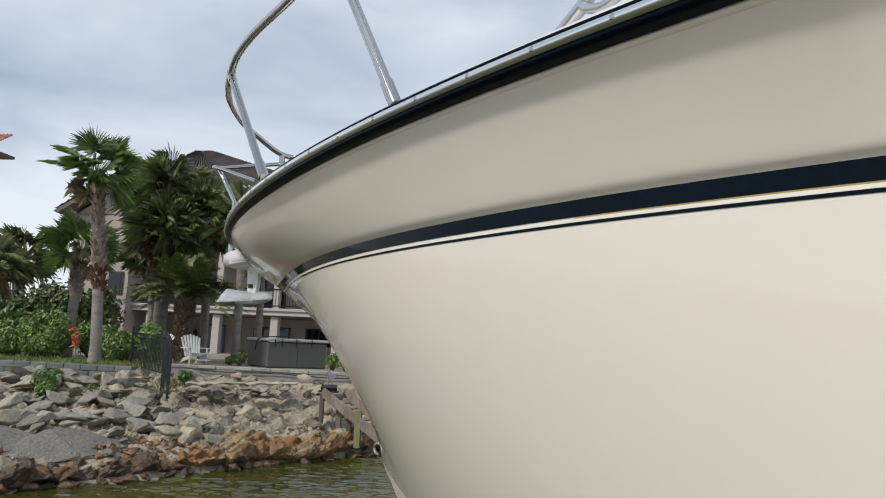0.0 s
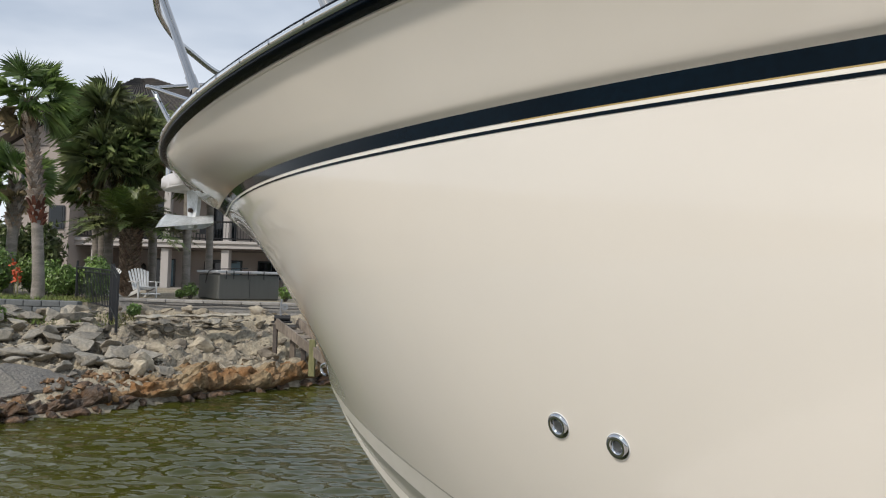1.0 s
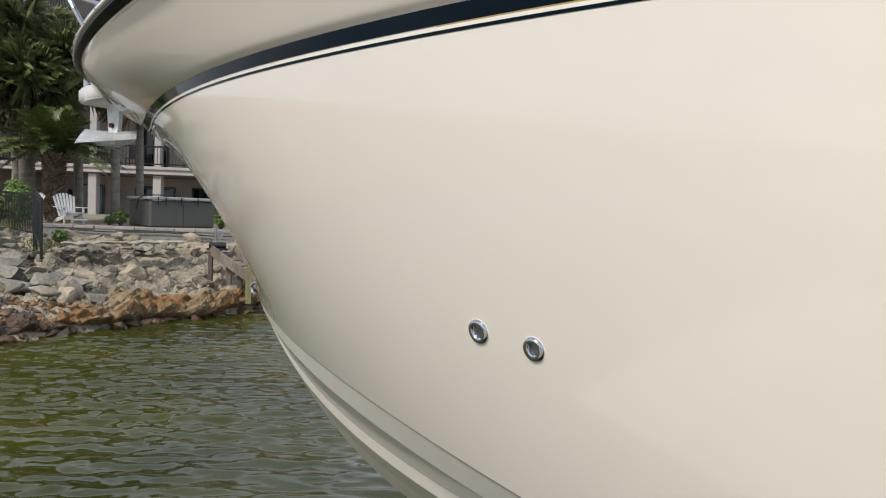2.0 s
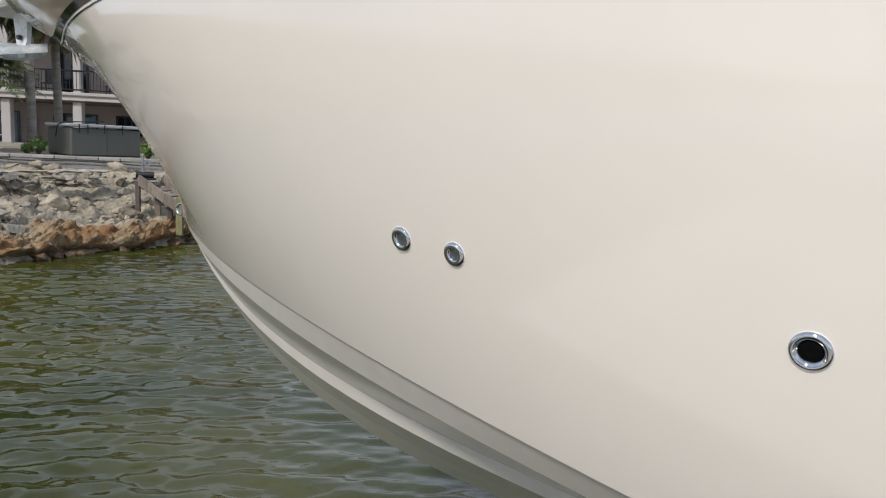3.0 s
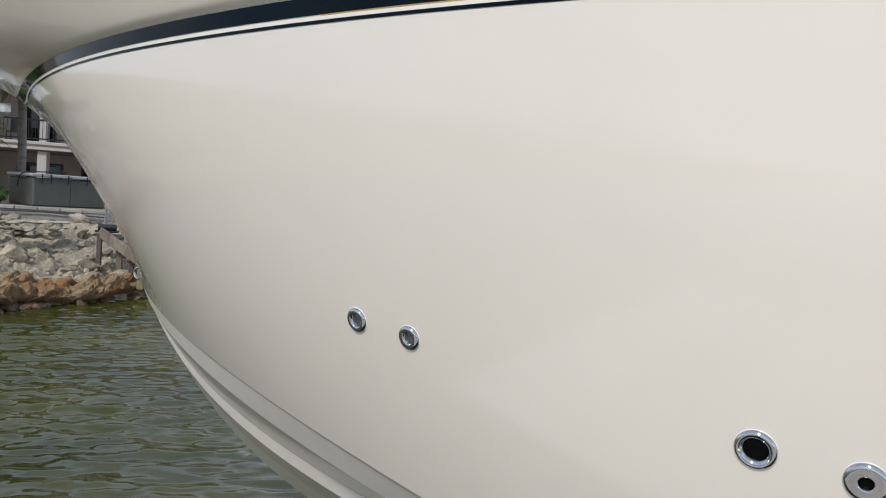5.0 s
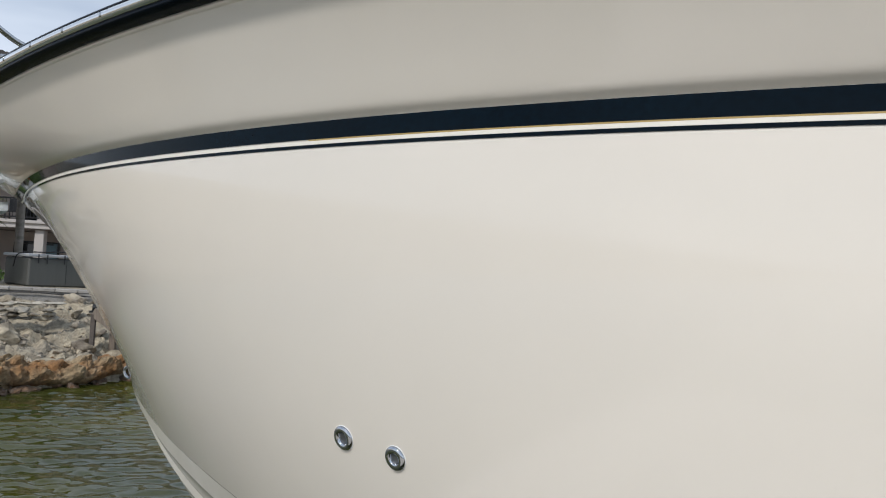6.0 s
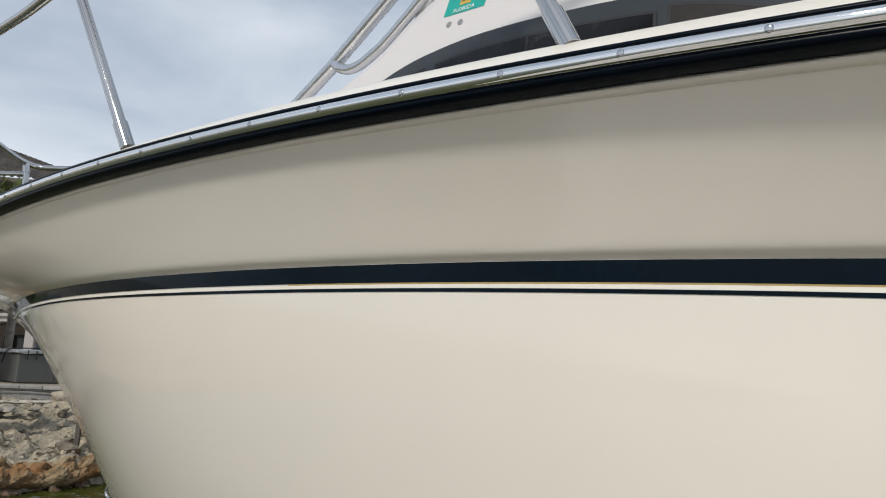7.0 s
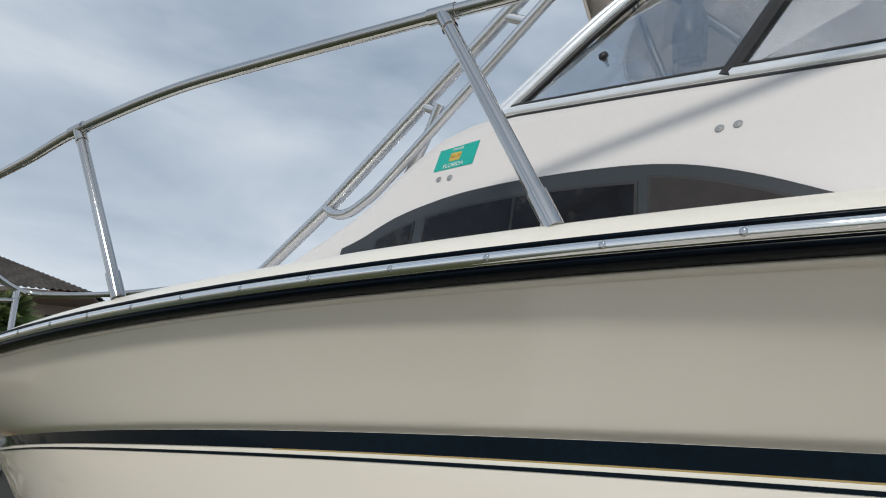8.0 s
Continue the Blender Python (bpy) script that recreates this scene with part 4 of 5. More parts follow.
# tumbled grey slabs
for i in range(165):
    u = rk.uniform(-8.2, -1.9)
    d = rk.uniform(0.6, 7.2)
    x, y = shore_point(u, d)
    e = float(terrace_edge(np.array(x))) - y
    if e < 0.35 or x < -14.5:
        continue
    if u < -3.4 and d < 2.2 and rk.random() < 0.8:
        continue
    lay_rock(rk.choice(SLABS), x, y, height_at(x, y) + 0.10 + rk.uniform(0, 0.08), rk.uniform(0.7, 1.55), 26, "grey angular stone slab tumbled on the bank", "bank slabs")
# pale boulders in the steeper bank
for i in range(58):
    u = rk.uniform(-2.8, 3.6)
    d = rk.uniform(0.7, 6.0)
    x, y = shore_point(u, d)
    e = float(terrace_edge(np.array(x))) - y
    if e < 0.12:
        continue
    lay_rock(rk.choice(TAN), x, y, height_at(x, y) + 0.05, 0.55 + 1.0 * rk.random() ** 1.8, 40, "pale weathered limestone boulder set in the bank", "bank boulders")
# dry-laid ledge of thin slabs
for i in range(33):
    w, lay = rk.random(), i % 3
    x, y = -6.95 + 2.45 * w, 15.55 + 0.35 * w - 0.05 * lay
    z = 1.02 + 0.085 * lay + 0.09 * w
    lay_rock(SLABS[i % 7], x, y + rk.uniform(0, 0.12), z, rk.uniform(0.45, 0.72), 7, "flat slab in a dry-laid stone ledge", "ledge slabs")
CAPS = [rock_mesh("rock", 90 + i, (0.30, 0.24, 0.05), SUNLIT_CAP, 18, 0.012) for i in range(4)]
for i in range(9):
    lay_rock(CAPS[i % 4], -6.8 + 0.27 * i, 15.80 + 0.04 * i, 1.31 + 0.011 * i, 0.85, 4, "flat capstone on the dry-laid ledge, sunlit pale in its colour", "ledge caps")

# loose rubble between the boulders, too small to count
def rubble(name, mat, count, u0, u1, d0, d1, size, label, seed):
    rng = random.Random(seed)
    V, F = [], []
    kinds = []
    for k in range(6):
        bm = bmesh.new()
        for _ in range(9):
            d = Vector((rng.gauss(0, 1), rng.gauss(0, 1), rng.gauss(0, 1))).normalized()
            bm.verts.new((d.x, d.y * 0.8, d.z * 0.55))
        r = bmesh.ops.convex_hull(bm, input=bm.verts[:])
        bm.verts.index_update()
        kinds.append(([v.co.copy() for v in bm.verts], [[v.index for v in f.verts] for f in bm.faces]))
        bm.free()
    for _ in range(count):
        u, d = rng.uniform(u0, u1), d0 + (d1 - d0) * rng.random()
        x, y = shore_point(u, d)
        e = float(terrace_edge(np.array(x))) - y
        if e < 0.06 or x < -14.8:
            continue
        s_ = size * (0.35 + 0.9 * rng.random() ** 2)
        p = Vector((x, y, 0))
        bump = relief(p)
        m = pose(x, y, height_at(x, y) + bump * min(1, e / 0.5) + s_ * 0.15, rng.uniform(-35, 35), rng.uniform(-35, 35), rng.uniform(0, 360)) @ Matrix.Scale(s_, 4)
        vs, fs = rng.choice(kinds)
        i = len(V)
        V += [m @ v for v in vs]
        F += [[i + a for a in f] for f in fs]
    tagged(link(name, mesh_of(name, V, F, mat)), label, "rubble", kind="stuff")


rubble("grey_rubble", GREYROCK_LOOSE, 900, -8.4, -1.6, 0.35, 7.5, 0.13, "loose grey stone rubble on the bank", 31)
rubble("pale_rubble", LIMESTONE_LOOSE, 800, -3.0, 4.0, 0.5, 6.0, 0.12, "loose pale limestone rubble on the bank", 32)
rubble("rust_rubble", RUSTROCK_LOOSE, 260, -8.0, -2.6, 0.2, 1.1, 0.12, "rust stained rubble along the waterline", 33)

# ---- terrace edge ----
block_bm = box((-0.215, -0.13, 0), (0.215, 0.13, 0.155), None, 0.018)
block_me = bpy.data.meshes.new("block")
block_bm.to_mesh(block_me)
block_bm.free()
block_me.materials.append(BLOCK)
garden_wall = root("garden_wall", pose(0, 0, 0), "low grey split-face block garden wall", "wall", kind="structure")
for course in range(3):
    for i in range(19):
        w = (i + 0.5 * (course % 2)) / 19
        x = -17.0 + 8.3 * w
        ob = link("block", block_me, garden_wall)
        ob.matrix_local = pose(x, 16.78 + 0.15 * max(0, (x + 12) / 3) + rk.uniform(-0.008, 0.008), 1.09 + 0.157 * course, 0, 0, 3 + rk.uniform(-2, 2))
paver_me = bpy.data.meshes.new("paver")
paver_bm = box((-0.24, -0.2, 0), (0.24, 0.2, 0.075), None, 0.01)
paver_bm.to_mesh(paver_me)
paver_bm.free()
paver_me.materials.append(PAVER)
retain = part("terrace_wall", box((-8.6, 17.78, 0.9), (8.0, 18.1, 1.555)), CONCRETE)
tagged(retain, "plain grey retaining wall of the terrace", "wall", kind="structure")
for i in range(33):
    ob = link("paver", paver_me, retain)
    gap = 10 <= i <= 12
    ob.matrix_local = pose(-8.4 + 0.49 * i, 17.95 + rk.uniform(-0.015, 0.015), 1.558 if not gap else 1.535, 0, 0, rk.uniform(-1.5, 1.5))
hose = part("garden_hose", tube(spline([(-8.0, 17.72, 1.53), (-6.8, 17.70, 1.50), (-5.6, 17.71, 1.53), (-4.2, 17.70, 1.49), (-3.0, 17.72, 1.53)], 6), 0.014, 8), BLACK, smooth=True)
tagged(hose, "dark hose running along the terrace wall", "hose")


# ---- fence ----
def fence():
    f = root("fence", pose(0, 0, 0), "black metal picket fence down the bank steps", "fence")
    a, b, c = Vector((-9.66, 18.0, 1.50)), Vector((-7.72, 16.1, 1.42)), Vector((-6.99, 15.0, 1.20))
    for p, q, n, h in ((a, b, 24, 0.90), (b, c, 9, 1.04)):
        bm = bmesh.new()
        for up in (0.06, h - 0.1, h):
            add_tube(bm, [p + Vector((0, 0, up)), q + Vector((0, 0, up))], 0.018, 6)
        part("rail", bm, FENCE_BLACK, f)
        for i in range(1, n):
            r = p.lerp(q, i / n)
            part("picket", tube([r + Vector((0, 0, 0.05)), r + Vector((0, 0, h))], 0.0095, 6), FENCE_BLACK, f)
    for r, low in ((a, 0.1), (b, 0.35), (b + Vector((0.1, -0.12, 0)), 0.4), (c, 0.2)):
        part("post", tube([r - Vector((0, 0, low)), r + Vector((0, 0, 1.06))], 0.03, 8), FENCE_BLACK, f)


fence()


# ---- adirondack chairs ----
def adirondack(m, label):
    """Front faces local -y."""
    c = root("adirondack_chair", m, label, "chair", "terrace chairs")
    for i in range(7):
        x = -0.24 + 0.08 * i
        top = 0.98 - 0.09 * ((i - 3) / 3) ** 2
        bm = box((-0.034, -0.01, 0), (0.034, 0.01, 1.0), Matrix.Translation((x * 0.92, 0.20, 0.26)) @ pose(0, 0, 0, -24, 4.0 * (i - 3) / 1.5, 0) @ Matrix.Diagonal((1, 1, (top - 0.26) / 0.92, 1)), 0.004)
        part("back_slat", bm, CHAIR_WHITE, c)
    for i in range(6):
        y = -0.36 + 0.095 * i
        part("seat_slat", box((-0.27, y, 0.36 - 0.022 * i), (0.27, y + 0.08, 0.38 - 0.022 * i), None, 0.004), CHAIR_WHITE, c)
    for sx in (-1, 1):
        part("armrest", box((sx * 0.34 - 0.065, -0.42, 0.52), (sx * 0.34 + 0.065, 0.28, 0.545), None, 0.01), CHAIR_WHITE, c)
        part("front_leg", box((sx * 0.29 - 0.015, -0.36, 0), (sx * 0.29 + 0.015, -0.26, 0.52), None, 0.004), CHAIR_WHITE, c)
        part("side_rail", prism([(-0.40, 0.33), (-0.40, 0.22), (0.55, 0.0), (0.62, 0.0), (0.30, 0.18)], 0.025, Matrix.Translation((sx * 0.27 - 0.0125, 0, 0)) @ Matrix(((0, 0, 1, 0), (1, 0, 0, 0), (0, 1, 0, 0), (0, 0, 0, 1)))), CHAIR_WHITE, c)
    part("footrest", box((-0.25, -0.78, 0.12), (0.25, -0.42, 0.15), pose(0, 0, 0.02, 0, 0, 0), 0.01), CHAIR_WHITE, c)
    return c


adirondack(pose(-9.0, 20.3, 1.56, 0, 0, 48) @ Matrix.Scale(0.88, 4), "white wooden adirondack chair with footrest on the terrace")
adirondack(pose(-10.35, 20.5, 1.56, 0, 0, -20) @ Matrix.Scale(0.88, 4), "white wooden adirondack chair standing behind the fence")

# ---- hot tub ----
tub = root("hot_tub", pose(-6.83, 20.4, 1.555, 0, 0, 40), "grey hot tub with a padded grey cover on the terrace", "hot tub")
part("cabinet", box((0, 0, 0.0), (1.90, 1.75, 0.76), None, 0.04), TUB, tub, "charcoal panelled cabinet")
for k in (5,):
    part("panel_groove", box((0.19 * k, -0.006, 0.06), (0.19 * k + 0.008, 0.004, 0.72)), FENCE_BLACK, tub)
lid = part("cover", box((-0.05, -0.05, 0.785), (0.94, 1.80, 0.87), None, 0.02), TUB_LID, tub, "padded grey vinyl cover")
part("cover_half", box((0.952, -0.05, 0.785), (1.95, 1.80, 0.87), None, 0.02), TUB_LID, lid)
for x in (0.2, 0.42, 0.86, 1.35):
    part("strap", box((x, -0.06, 0.62), (x + 0.03, -0.052, 0.86)), BLACK, lid)
part("lifter_arm", tube(spline([(-0.07, 0.9, 0.5), (-0.08, 0.5, 0.86), (0.3, -0.08, 0.92), (0.85, -0.09, 0.95)], 5), 0.016, 8), BLACK, tub, smooth=True)

# ---- timber ramp at the water ----
ramp = root("timber_ramp", pose(0, 0, 0), "weathered timber ramp with posts on the rocky shore", "ramp")
for off in (0.0, 0.42):
    a, b = Vector((-3.68 + off * 0.9, 15.5 + off, 1.30)), Vector((-2.20 + off * 0.9, 14.9 + off, 0.42))
    d = (b - a).normalized()
    m = Matrix.Translation(a) @ d.to_track_quat("X", "Z").to_matrix().to_4x4()
    part("stringer", box((0, -0.03, -0.1), ((b - a).length, 0.03, 0.1), m, 0.008), WOOD, ramp)
    for k in range(7):
        if off == 0:
            part("tread", box((0.15 + 0.22 * k, 0.03, -0.02), (0.27 + 0.22 * k, 0.5, 0.015), m, 0.005), WOOD, ramp)
part("post", box((-3.72, 15.46, 0.3), (-3.63, 15.55, 1.26), None, 0.008), DARKWOOD, ramp)
part("post", box((-3.42, 15.75, 0.3), (-3.30, 15.87, 1.20), None, 0.008), WOOD, ramp)
part("post", box((-3.12, 15.60, 0.3), (-3.02, 15.70, 1.0), None, 0.008), DARKWOOD, ramp)
part("post", box((-2.82, 15.08, 0.2), (-2.69, 15.2, 0.98), None, 0.008), GREENWOOD, ramp)
winch = root("winch", pose(-3.62, 15.62, 1.38), "black hand winch with a metal crank on the timber ramp", "winch")
part("drum", tube([(-0.12, 0, 0), (0.22, 0.05, 0)], 0.07, 14), BLACK, winch, smooth=True)
part("bracket", box((-0.16, -0.09, -0.1), (0.26, 0.09, -0.06), None, 0.006), BLACK, winch)
part("crank", tube([(0.02, 0, 0.0), (0.0, 0.02, 0.2), (0.03, 0.0, 0.42)], 0.02, 8), ZINC, winch, smooth=True)
part("gear", lathe([(0.02, -0.015), (0.075, -0.015), (0.075, 0.015), (0.02, 0.015)], 18), ZINC, winch).matrix_local = pose(0.1, 0, 0.25, 90, 0, 20)


# ---- plants ----
def fan_crown(seed, radius, count, leaflets=26, droop=0.5, up=0.2):
    """Fan leaves on stalks all round; each fan is a spray of narrow folded blades."""
    rng = random.Random(seed)
    V, F = [], []
    for n in range(count):
        el = math.asin(rng.uniform(-0.55, 0.98))
        az = rng.uniform(0, 2 * math.pi)
        d = Vector((math.cos(az) * math.cos(el), math.sin(az) * math.cos(el), math.sin(el)))
        stalk = radius * rng.uniform(0.32, 0.52)
        base = d * stalk + Vector((0, 0, up * radius * 0.4))
        side_v = d.cross(Vector((0, 0, 1)))
        side_v = (side_v if side_v.length > 0.1 else Vector((1, 0, 0))).normalized()
        side_v = Matrix.Rotation(rng.gauss(0, 0.75), 3, d) @ side_v
        upv = side_v.cross(d).normalized()
        w = radius * 0.012
        i = len(V)
        V += [side_v * w, -side_v * w, base + side_v * w, base - side_v * w]
        F.append((i, i + 1, i + 3, i + 2))
        span = rng.uniform(1.7, 2.4)
        ln = radius * rng.uniform(0.48, 0.62)
        for k in range(leaflets):
            a = (k / (leaflets - 1) - 0.5) * 2 * span * 0.72
            r = (d * math.cos(a) + side_v * math.sin(a)).normalized()
            l = ln * (1 - 0.25 * abs(a) / span) * rng.uniform(0.9, 1.08)
            sag = Vector((0, 0, -1)) * l * droop * rng.uniform(0.2, 0.75)
            mid, tip = base + r * l * 0.6 + upv * 0.03, base + r * l + sag
            t = r.cross(upv).normalized() * ln * 0.0175
            i = len(V)
            V += [base, mid + t, mid - t, tip]
            F += [(i, i + 1, i + 3), (i, i + 3, i + 2)]
    return V, F


def palm(x, y, z0, z1, r0, r1, radius, count, seed, label, leaf, boots=0.5, red=False, dead=14, droop=0.5, lean=None):
    rng = random.Random(seed)
    t = root("palm_tree", pose(x, y, z0), label, "palm tree", "garden palms")
    h = z1 - z0
    lean = rng.uniform(-0.25, 0.1) if lean is None else lean
    pts = [Vector((lean * (k / 10) ** 1.5, 0, h * k / 10 - (0.12 if k == 0 else 0))) for k in range(11)]
    rad = [r0 * (1.25 if k == 0 else 1.0) + (r1 - r0) * k / 10 for k in range(11)]
    part("trunk", tube(pts, rad, 14), TRUNK, t, "grey ringed palm trunk", True)
    if boots:
        sets = {"boot_bark": ([], [], BOOTS, "brown cut leaf bases"), "red_bark": ([], [], REDTRUNK, "rust red fibrous leaf bases")}
        n = int(h * boots * 48)
        for k in range(n):
            f = 1 - boots + boots * k / n
            a = k * 2.4
            V, F = sets["red_bark" if red and k < n * 0.17 else "boot_bark"][:2]
            p = Vector((lean * f ** 1.5, 0, h * f))
            o = Vector((math.cos(a), math.sin(a), 0))
            s_ = o.cross(Vector((0, 0, 1)))
            rr = r0 + (r1 - r0) * f
            w, l, q = 0.07, rng.uniform(0.14, 0.26), rng.uniform(0.06, 0.13)
            i = len(V)
            V += [p + o * rr * 0.9 - s_ * w, p + o * rr * 0.9 + s_ * w, p + o * (rr + q) + s_ * w * 0.45 + Vector((0, 0, l)), p + o * (rr + q) - s_ * w * 0.45 + Vector((0, 0, l)), p + o * rr * 0.9 + Vector((0, 0, l * 0.9))]
            F += [(i, i + 1, i + 2, i + 3), (i, i + 3, i + 4), (i + 1, i + 4, i + 2), (i + 3, i + 2, i + 4)]
        for nm, (V, F, mt, lb) in sets.items():
            if V:
                link(nm, mesh_of(nm, V, F, mt), t, lb)
    V, F = fan_crown(seed, radius, count, droop=droop)
    top = pts[-1]
    link("crown", mesh_of("crown", [v + top for v in V], F, leaf), t, "crown of fan leaves")
    if dead:
        V, F = fan_crown(seed + 50, radius * 0.85, dead, 12, 1.1, 0)
        V = [Vector((v.x * 0.75, v.y * 0.75, -abs(v.z) * 0.9 - 0.1 * radius)) + top for v in V]
        link("dead_leaves", mesh_of("dead_leaves", V, F, DEADFAN), t, "hanging dry fan leaves")
    return t


G1 = "tall fan palm with a green crown and shaggy trunk"
G2 = "dense dark fan palm beside the house"
palm(-10.35, 17.5, 1.5, 6.55, 0.15, 0.11, 1.35, 30, 1, G1, FAN, 0.62, True, 6, 0.22, -0.55)
palm(-12.85, 20.0, 1.6, 4.75, 0.13, 0.17, 1.30, 34, 2, G1, FAN, 0.42, False, 6, 0.25)
palm(-17.7, 24.0, 1.6, 4.85, 0.2, 0.2, 1.5, 34, 3, "small fan palm at the edge of the garden", FAN_DARK, 0.3)
palm(-14.1, 18.2, 1.6, 4.0, 0.2, 0.2, 1.25, 26, 4, "small fan palm at the edge of the garden", FAN_DARK, 0.5)
palm(-11.75, 23.0, 1.6, 7.1, 0.14, 0.16, 1.85, 46, 5, G2, FAN_DARK, 0.12, False, 16, 0.4)
palm(-12.1, 24.0, 1.6, 6.5, 0.14, 0.16, 1.8, 44, 6, G2, FAN_DARK, 0.12, False, 16, 0.4)
palm(-10.75, 24.5, 1.6, 6.5, 0.14, 0.16, 1.8, 46, 7, G2, FAN_DARK, 0.12, False, 16, 0.4)
palm(-12.1, 23.3, 1.6, 4.9, 0.11, 0.13, 1.3, 26, 8, G2, FAN_DARK, 0.15, False, 10, 0.4)
palm(-8.72, 22.6, 1.6, 6.2, 0.13, 0.13, 1.6, 36, 9, G2, FAN_DARK, 0.1, False, 10, 0.4)
palm(-9.3, 26.0, 1.6, 5.9, 0.13, 0.13, 1.7, 36, 12, G2, FAN_DARK, 0.1, False, 12, 0.4)


palm(-11.2, 22.4, 1.6, 5.6, 0.12, 0.13, 1.7, 42, 14, G2, FAN_DARK, 0.1, False, 14, 0.5)
palm(-10.7, 23.2, 1.6, 6.4, 0.12, 0.13, 1.7, 42, 15, G2, FAN_DARK, 0.1, False, 14, 0.5)


def date_palm(x, y, z0, z1, length, count, seed):
    rng = random.Random(seed)
    t = root("date_palm", pose(x, y, z0), "stout date palm with arching feathered fronds", "palm tree")
    h = z1 - z0
    part("trunk", tube([(0, 0, -0.1), (0, 0, h * 0.5), (0, 0, h)], [0.24, 0.21, 0.29], 16), DATEBARK, t, "rough brown trunk", True)
    V, F = [], []
    for k in range(300):
        f, a = k / 300, k * 2.4
        o = Vector((math.cos(a), math.sin(a), 0))
        s_ = o.cross(Vector((0, 0, 1)))
        p = Vector((0, 0, h * f))
        r = 0.21 + 0.08 * f
        i = len(V)
        V += [p + o * r * 0.9 - s_ * 0.06, p + o * r * 0.9 + s_ * 0.06, p + o * (r + 0.09) + Vector((0, 0, 0.1)), p + o * r * 0.9 + Vector((0, 0, 0.14))]
        F += [(i, i + 1, i + 2), (i, i + 2, i + 3), (i + 1, i + 3, i + 2)]
    link("boot_bark", mesh_of("boot_bark", V, F, DATEBARK), t)
    V, F = [], []
    for n in range(count):
        az, el = rng.uniform(0, 6.283), radians(rng.uniform(8, 84))
        ln = length * rng.uniform(0.8, 1.1)
        d = Vector((math.cos(az), math.sin(az), 0))
        s_ = d.cross(Vector((0, 0, 1)))
        prev = None
        for k in range(22):
            f = k / 21
            p = Vector((0, 0, h + 0.05)) + d * ln * f * math.cos(el) + Vector((0, 0, 1)) * (ln * f * math.sin(el) - ln * 0.46 * f * f)
            if prev is not None:
                i = len(V)
                V += [prev + s_ * 0.012, prev - s_ * 0.012, p - s_ * 0.01, p + s_ * 0.01]
                F.append((i, i + 1, i + 2, i + 3))
                dirn = (p - prev).normalized()
                for sg in (-1, 1):
                    for half in (0.0, 0.5):
                        q = prev.lerp(p, half)
                        leaf = (s_ * sg * 0.8 + dirn * 0.65 + Vector((0, 0, rng.uniform(-0.35, 0.3)))).normalized() * 0.42 * math.sin(math.pi * min(1, f * 0.85 + 0.12)) * rng.uniform(0.8, 1.1)
                        wv = dirn * 0.028
                        i = len(V)
                        V += [q - wv, q + wv, q + leaf * 0.6 + wv, q + leaf]
                        F += [(i, i + 1, i + 2), (i, i + 2, i + 3)]
            prev = p
    link("crown", mesh_of("crown", V, F, FROND), t, "arching feathered fronds")


date_palm(-10.05, 21.5, 1.56, 3.6, 2.4, 76, 21)


def shrub(x, y, z, rx, ry, rz, count, seed, mat, label, size=0.075, group="garden shrubs"):
    rng = random.Random(seed)
    t = root("shrub", pose(x, y, z), label, "shrub", group)
    bm = bmesh.new()
    for k in range(6):
        a = k * 1.05
        add_tube(bm, [(0, 0, -0.05), (math.cos(a) * rx * 0.3, math.sin(a) * ry * 0.3, rz * 0.5), (math.cos(a) * rx * 0.7, math.sin(a) * ry * 0.7, rz * 1.1)], [0.025, 0.016, 0.006], 5)
    part("stems", bm, DARKWOOD, t)
    V, F = [], []
    for _ in range(count):
        d = Vector((rng.gauss(0, 1), rng.gauss(0, 1), rng.gauss(0, 1))).normalized()
        lump = 0.78 + 0.3 * noise.noise(d * 2.2 + Vector((seed, 0, 0)))
        r = lump * rng.uniform(0.55, 1.05)
        p = Vector((d.x * rx * r, d.y * ry * r, rz + d.z * rz * r))
        if p.z < 0:
            continue
        o = (d + Vector((rng.gauss(0, 0.6), rng.gauss(0, 0.6), rng.gauss(0, 0.6)))).normalized()
        a = o.orthogonal().normalized()
        b = o.cross(a)
        ang = rng.uniform(0, 6.28)
        a, b = a * math.cos(ang) + b * math.sin(ang), b * math.cos(ang) - a * math.sin(ang)
        l = size * rng.uniform(0.6, 1.5)
        i = len(V)
        V += [p - a * l, p + b * l * 0.45 + o * l * 0.15, p + a * l, p - b * l * 0.45 + o * l * 0.15]
        F.append((i, i + 1, i + 2, i + 3))
    link("foliage", mesh_of("foliage", V, F, mat), t, "glossy green leaves")


sg = random.Random(5)
for i in range(15):
    x = -14.6 + 5.4 * i / 14 + sg.uniform(-0.2, 0.2)
    y = 18.4 + sg.uniform(-0.5, 0.9)
    if abs(x + 10.35) < 0.3:
        y += 0.8
    rz = sg.uniform(0.42, 0.7) * (1.1 if i < 9 else 0.95)
    shrub(x, y, 1.52, sg.uniform(0.45, 0.75), 0.55, rz, 2000, 100 + i, LEAF, "leafy green garden shrub behind the block wall", 0.05)
for i in range(7):
    x = -17.2 + 4.0 * i / 6
    shrub(x, 21.5 + sg.uniform(-0.5, 0.5), 1.52, 0.9, 0.7, sg.uniform(0.95, 1.35), 1700, 130 + i, FAN_DARK, "tall dark shrub at the back of the garden", 0.1)
for x, y, r in ((-7.85, 20.9, 0.28), (-5.0, 21.0, 0.3), (-8.3, 21.2, 0.16), (-4.5, 20.6, 0.3)):
    shrub(x, y, 1.55, r, r, r * 0.9, 420, int(-x * 10), LEAF, "small rounded shrub beside the hot tub", 0.05, "terrace shrubs")
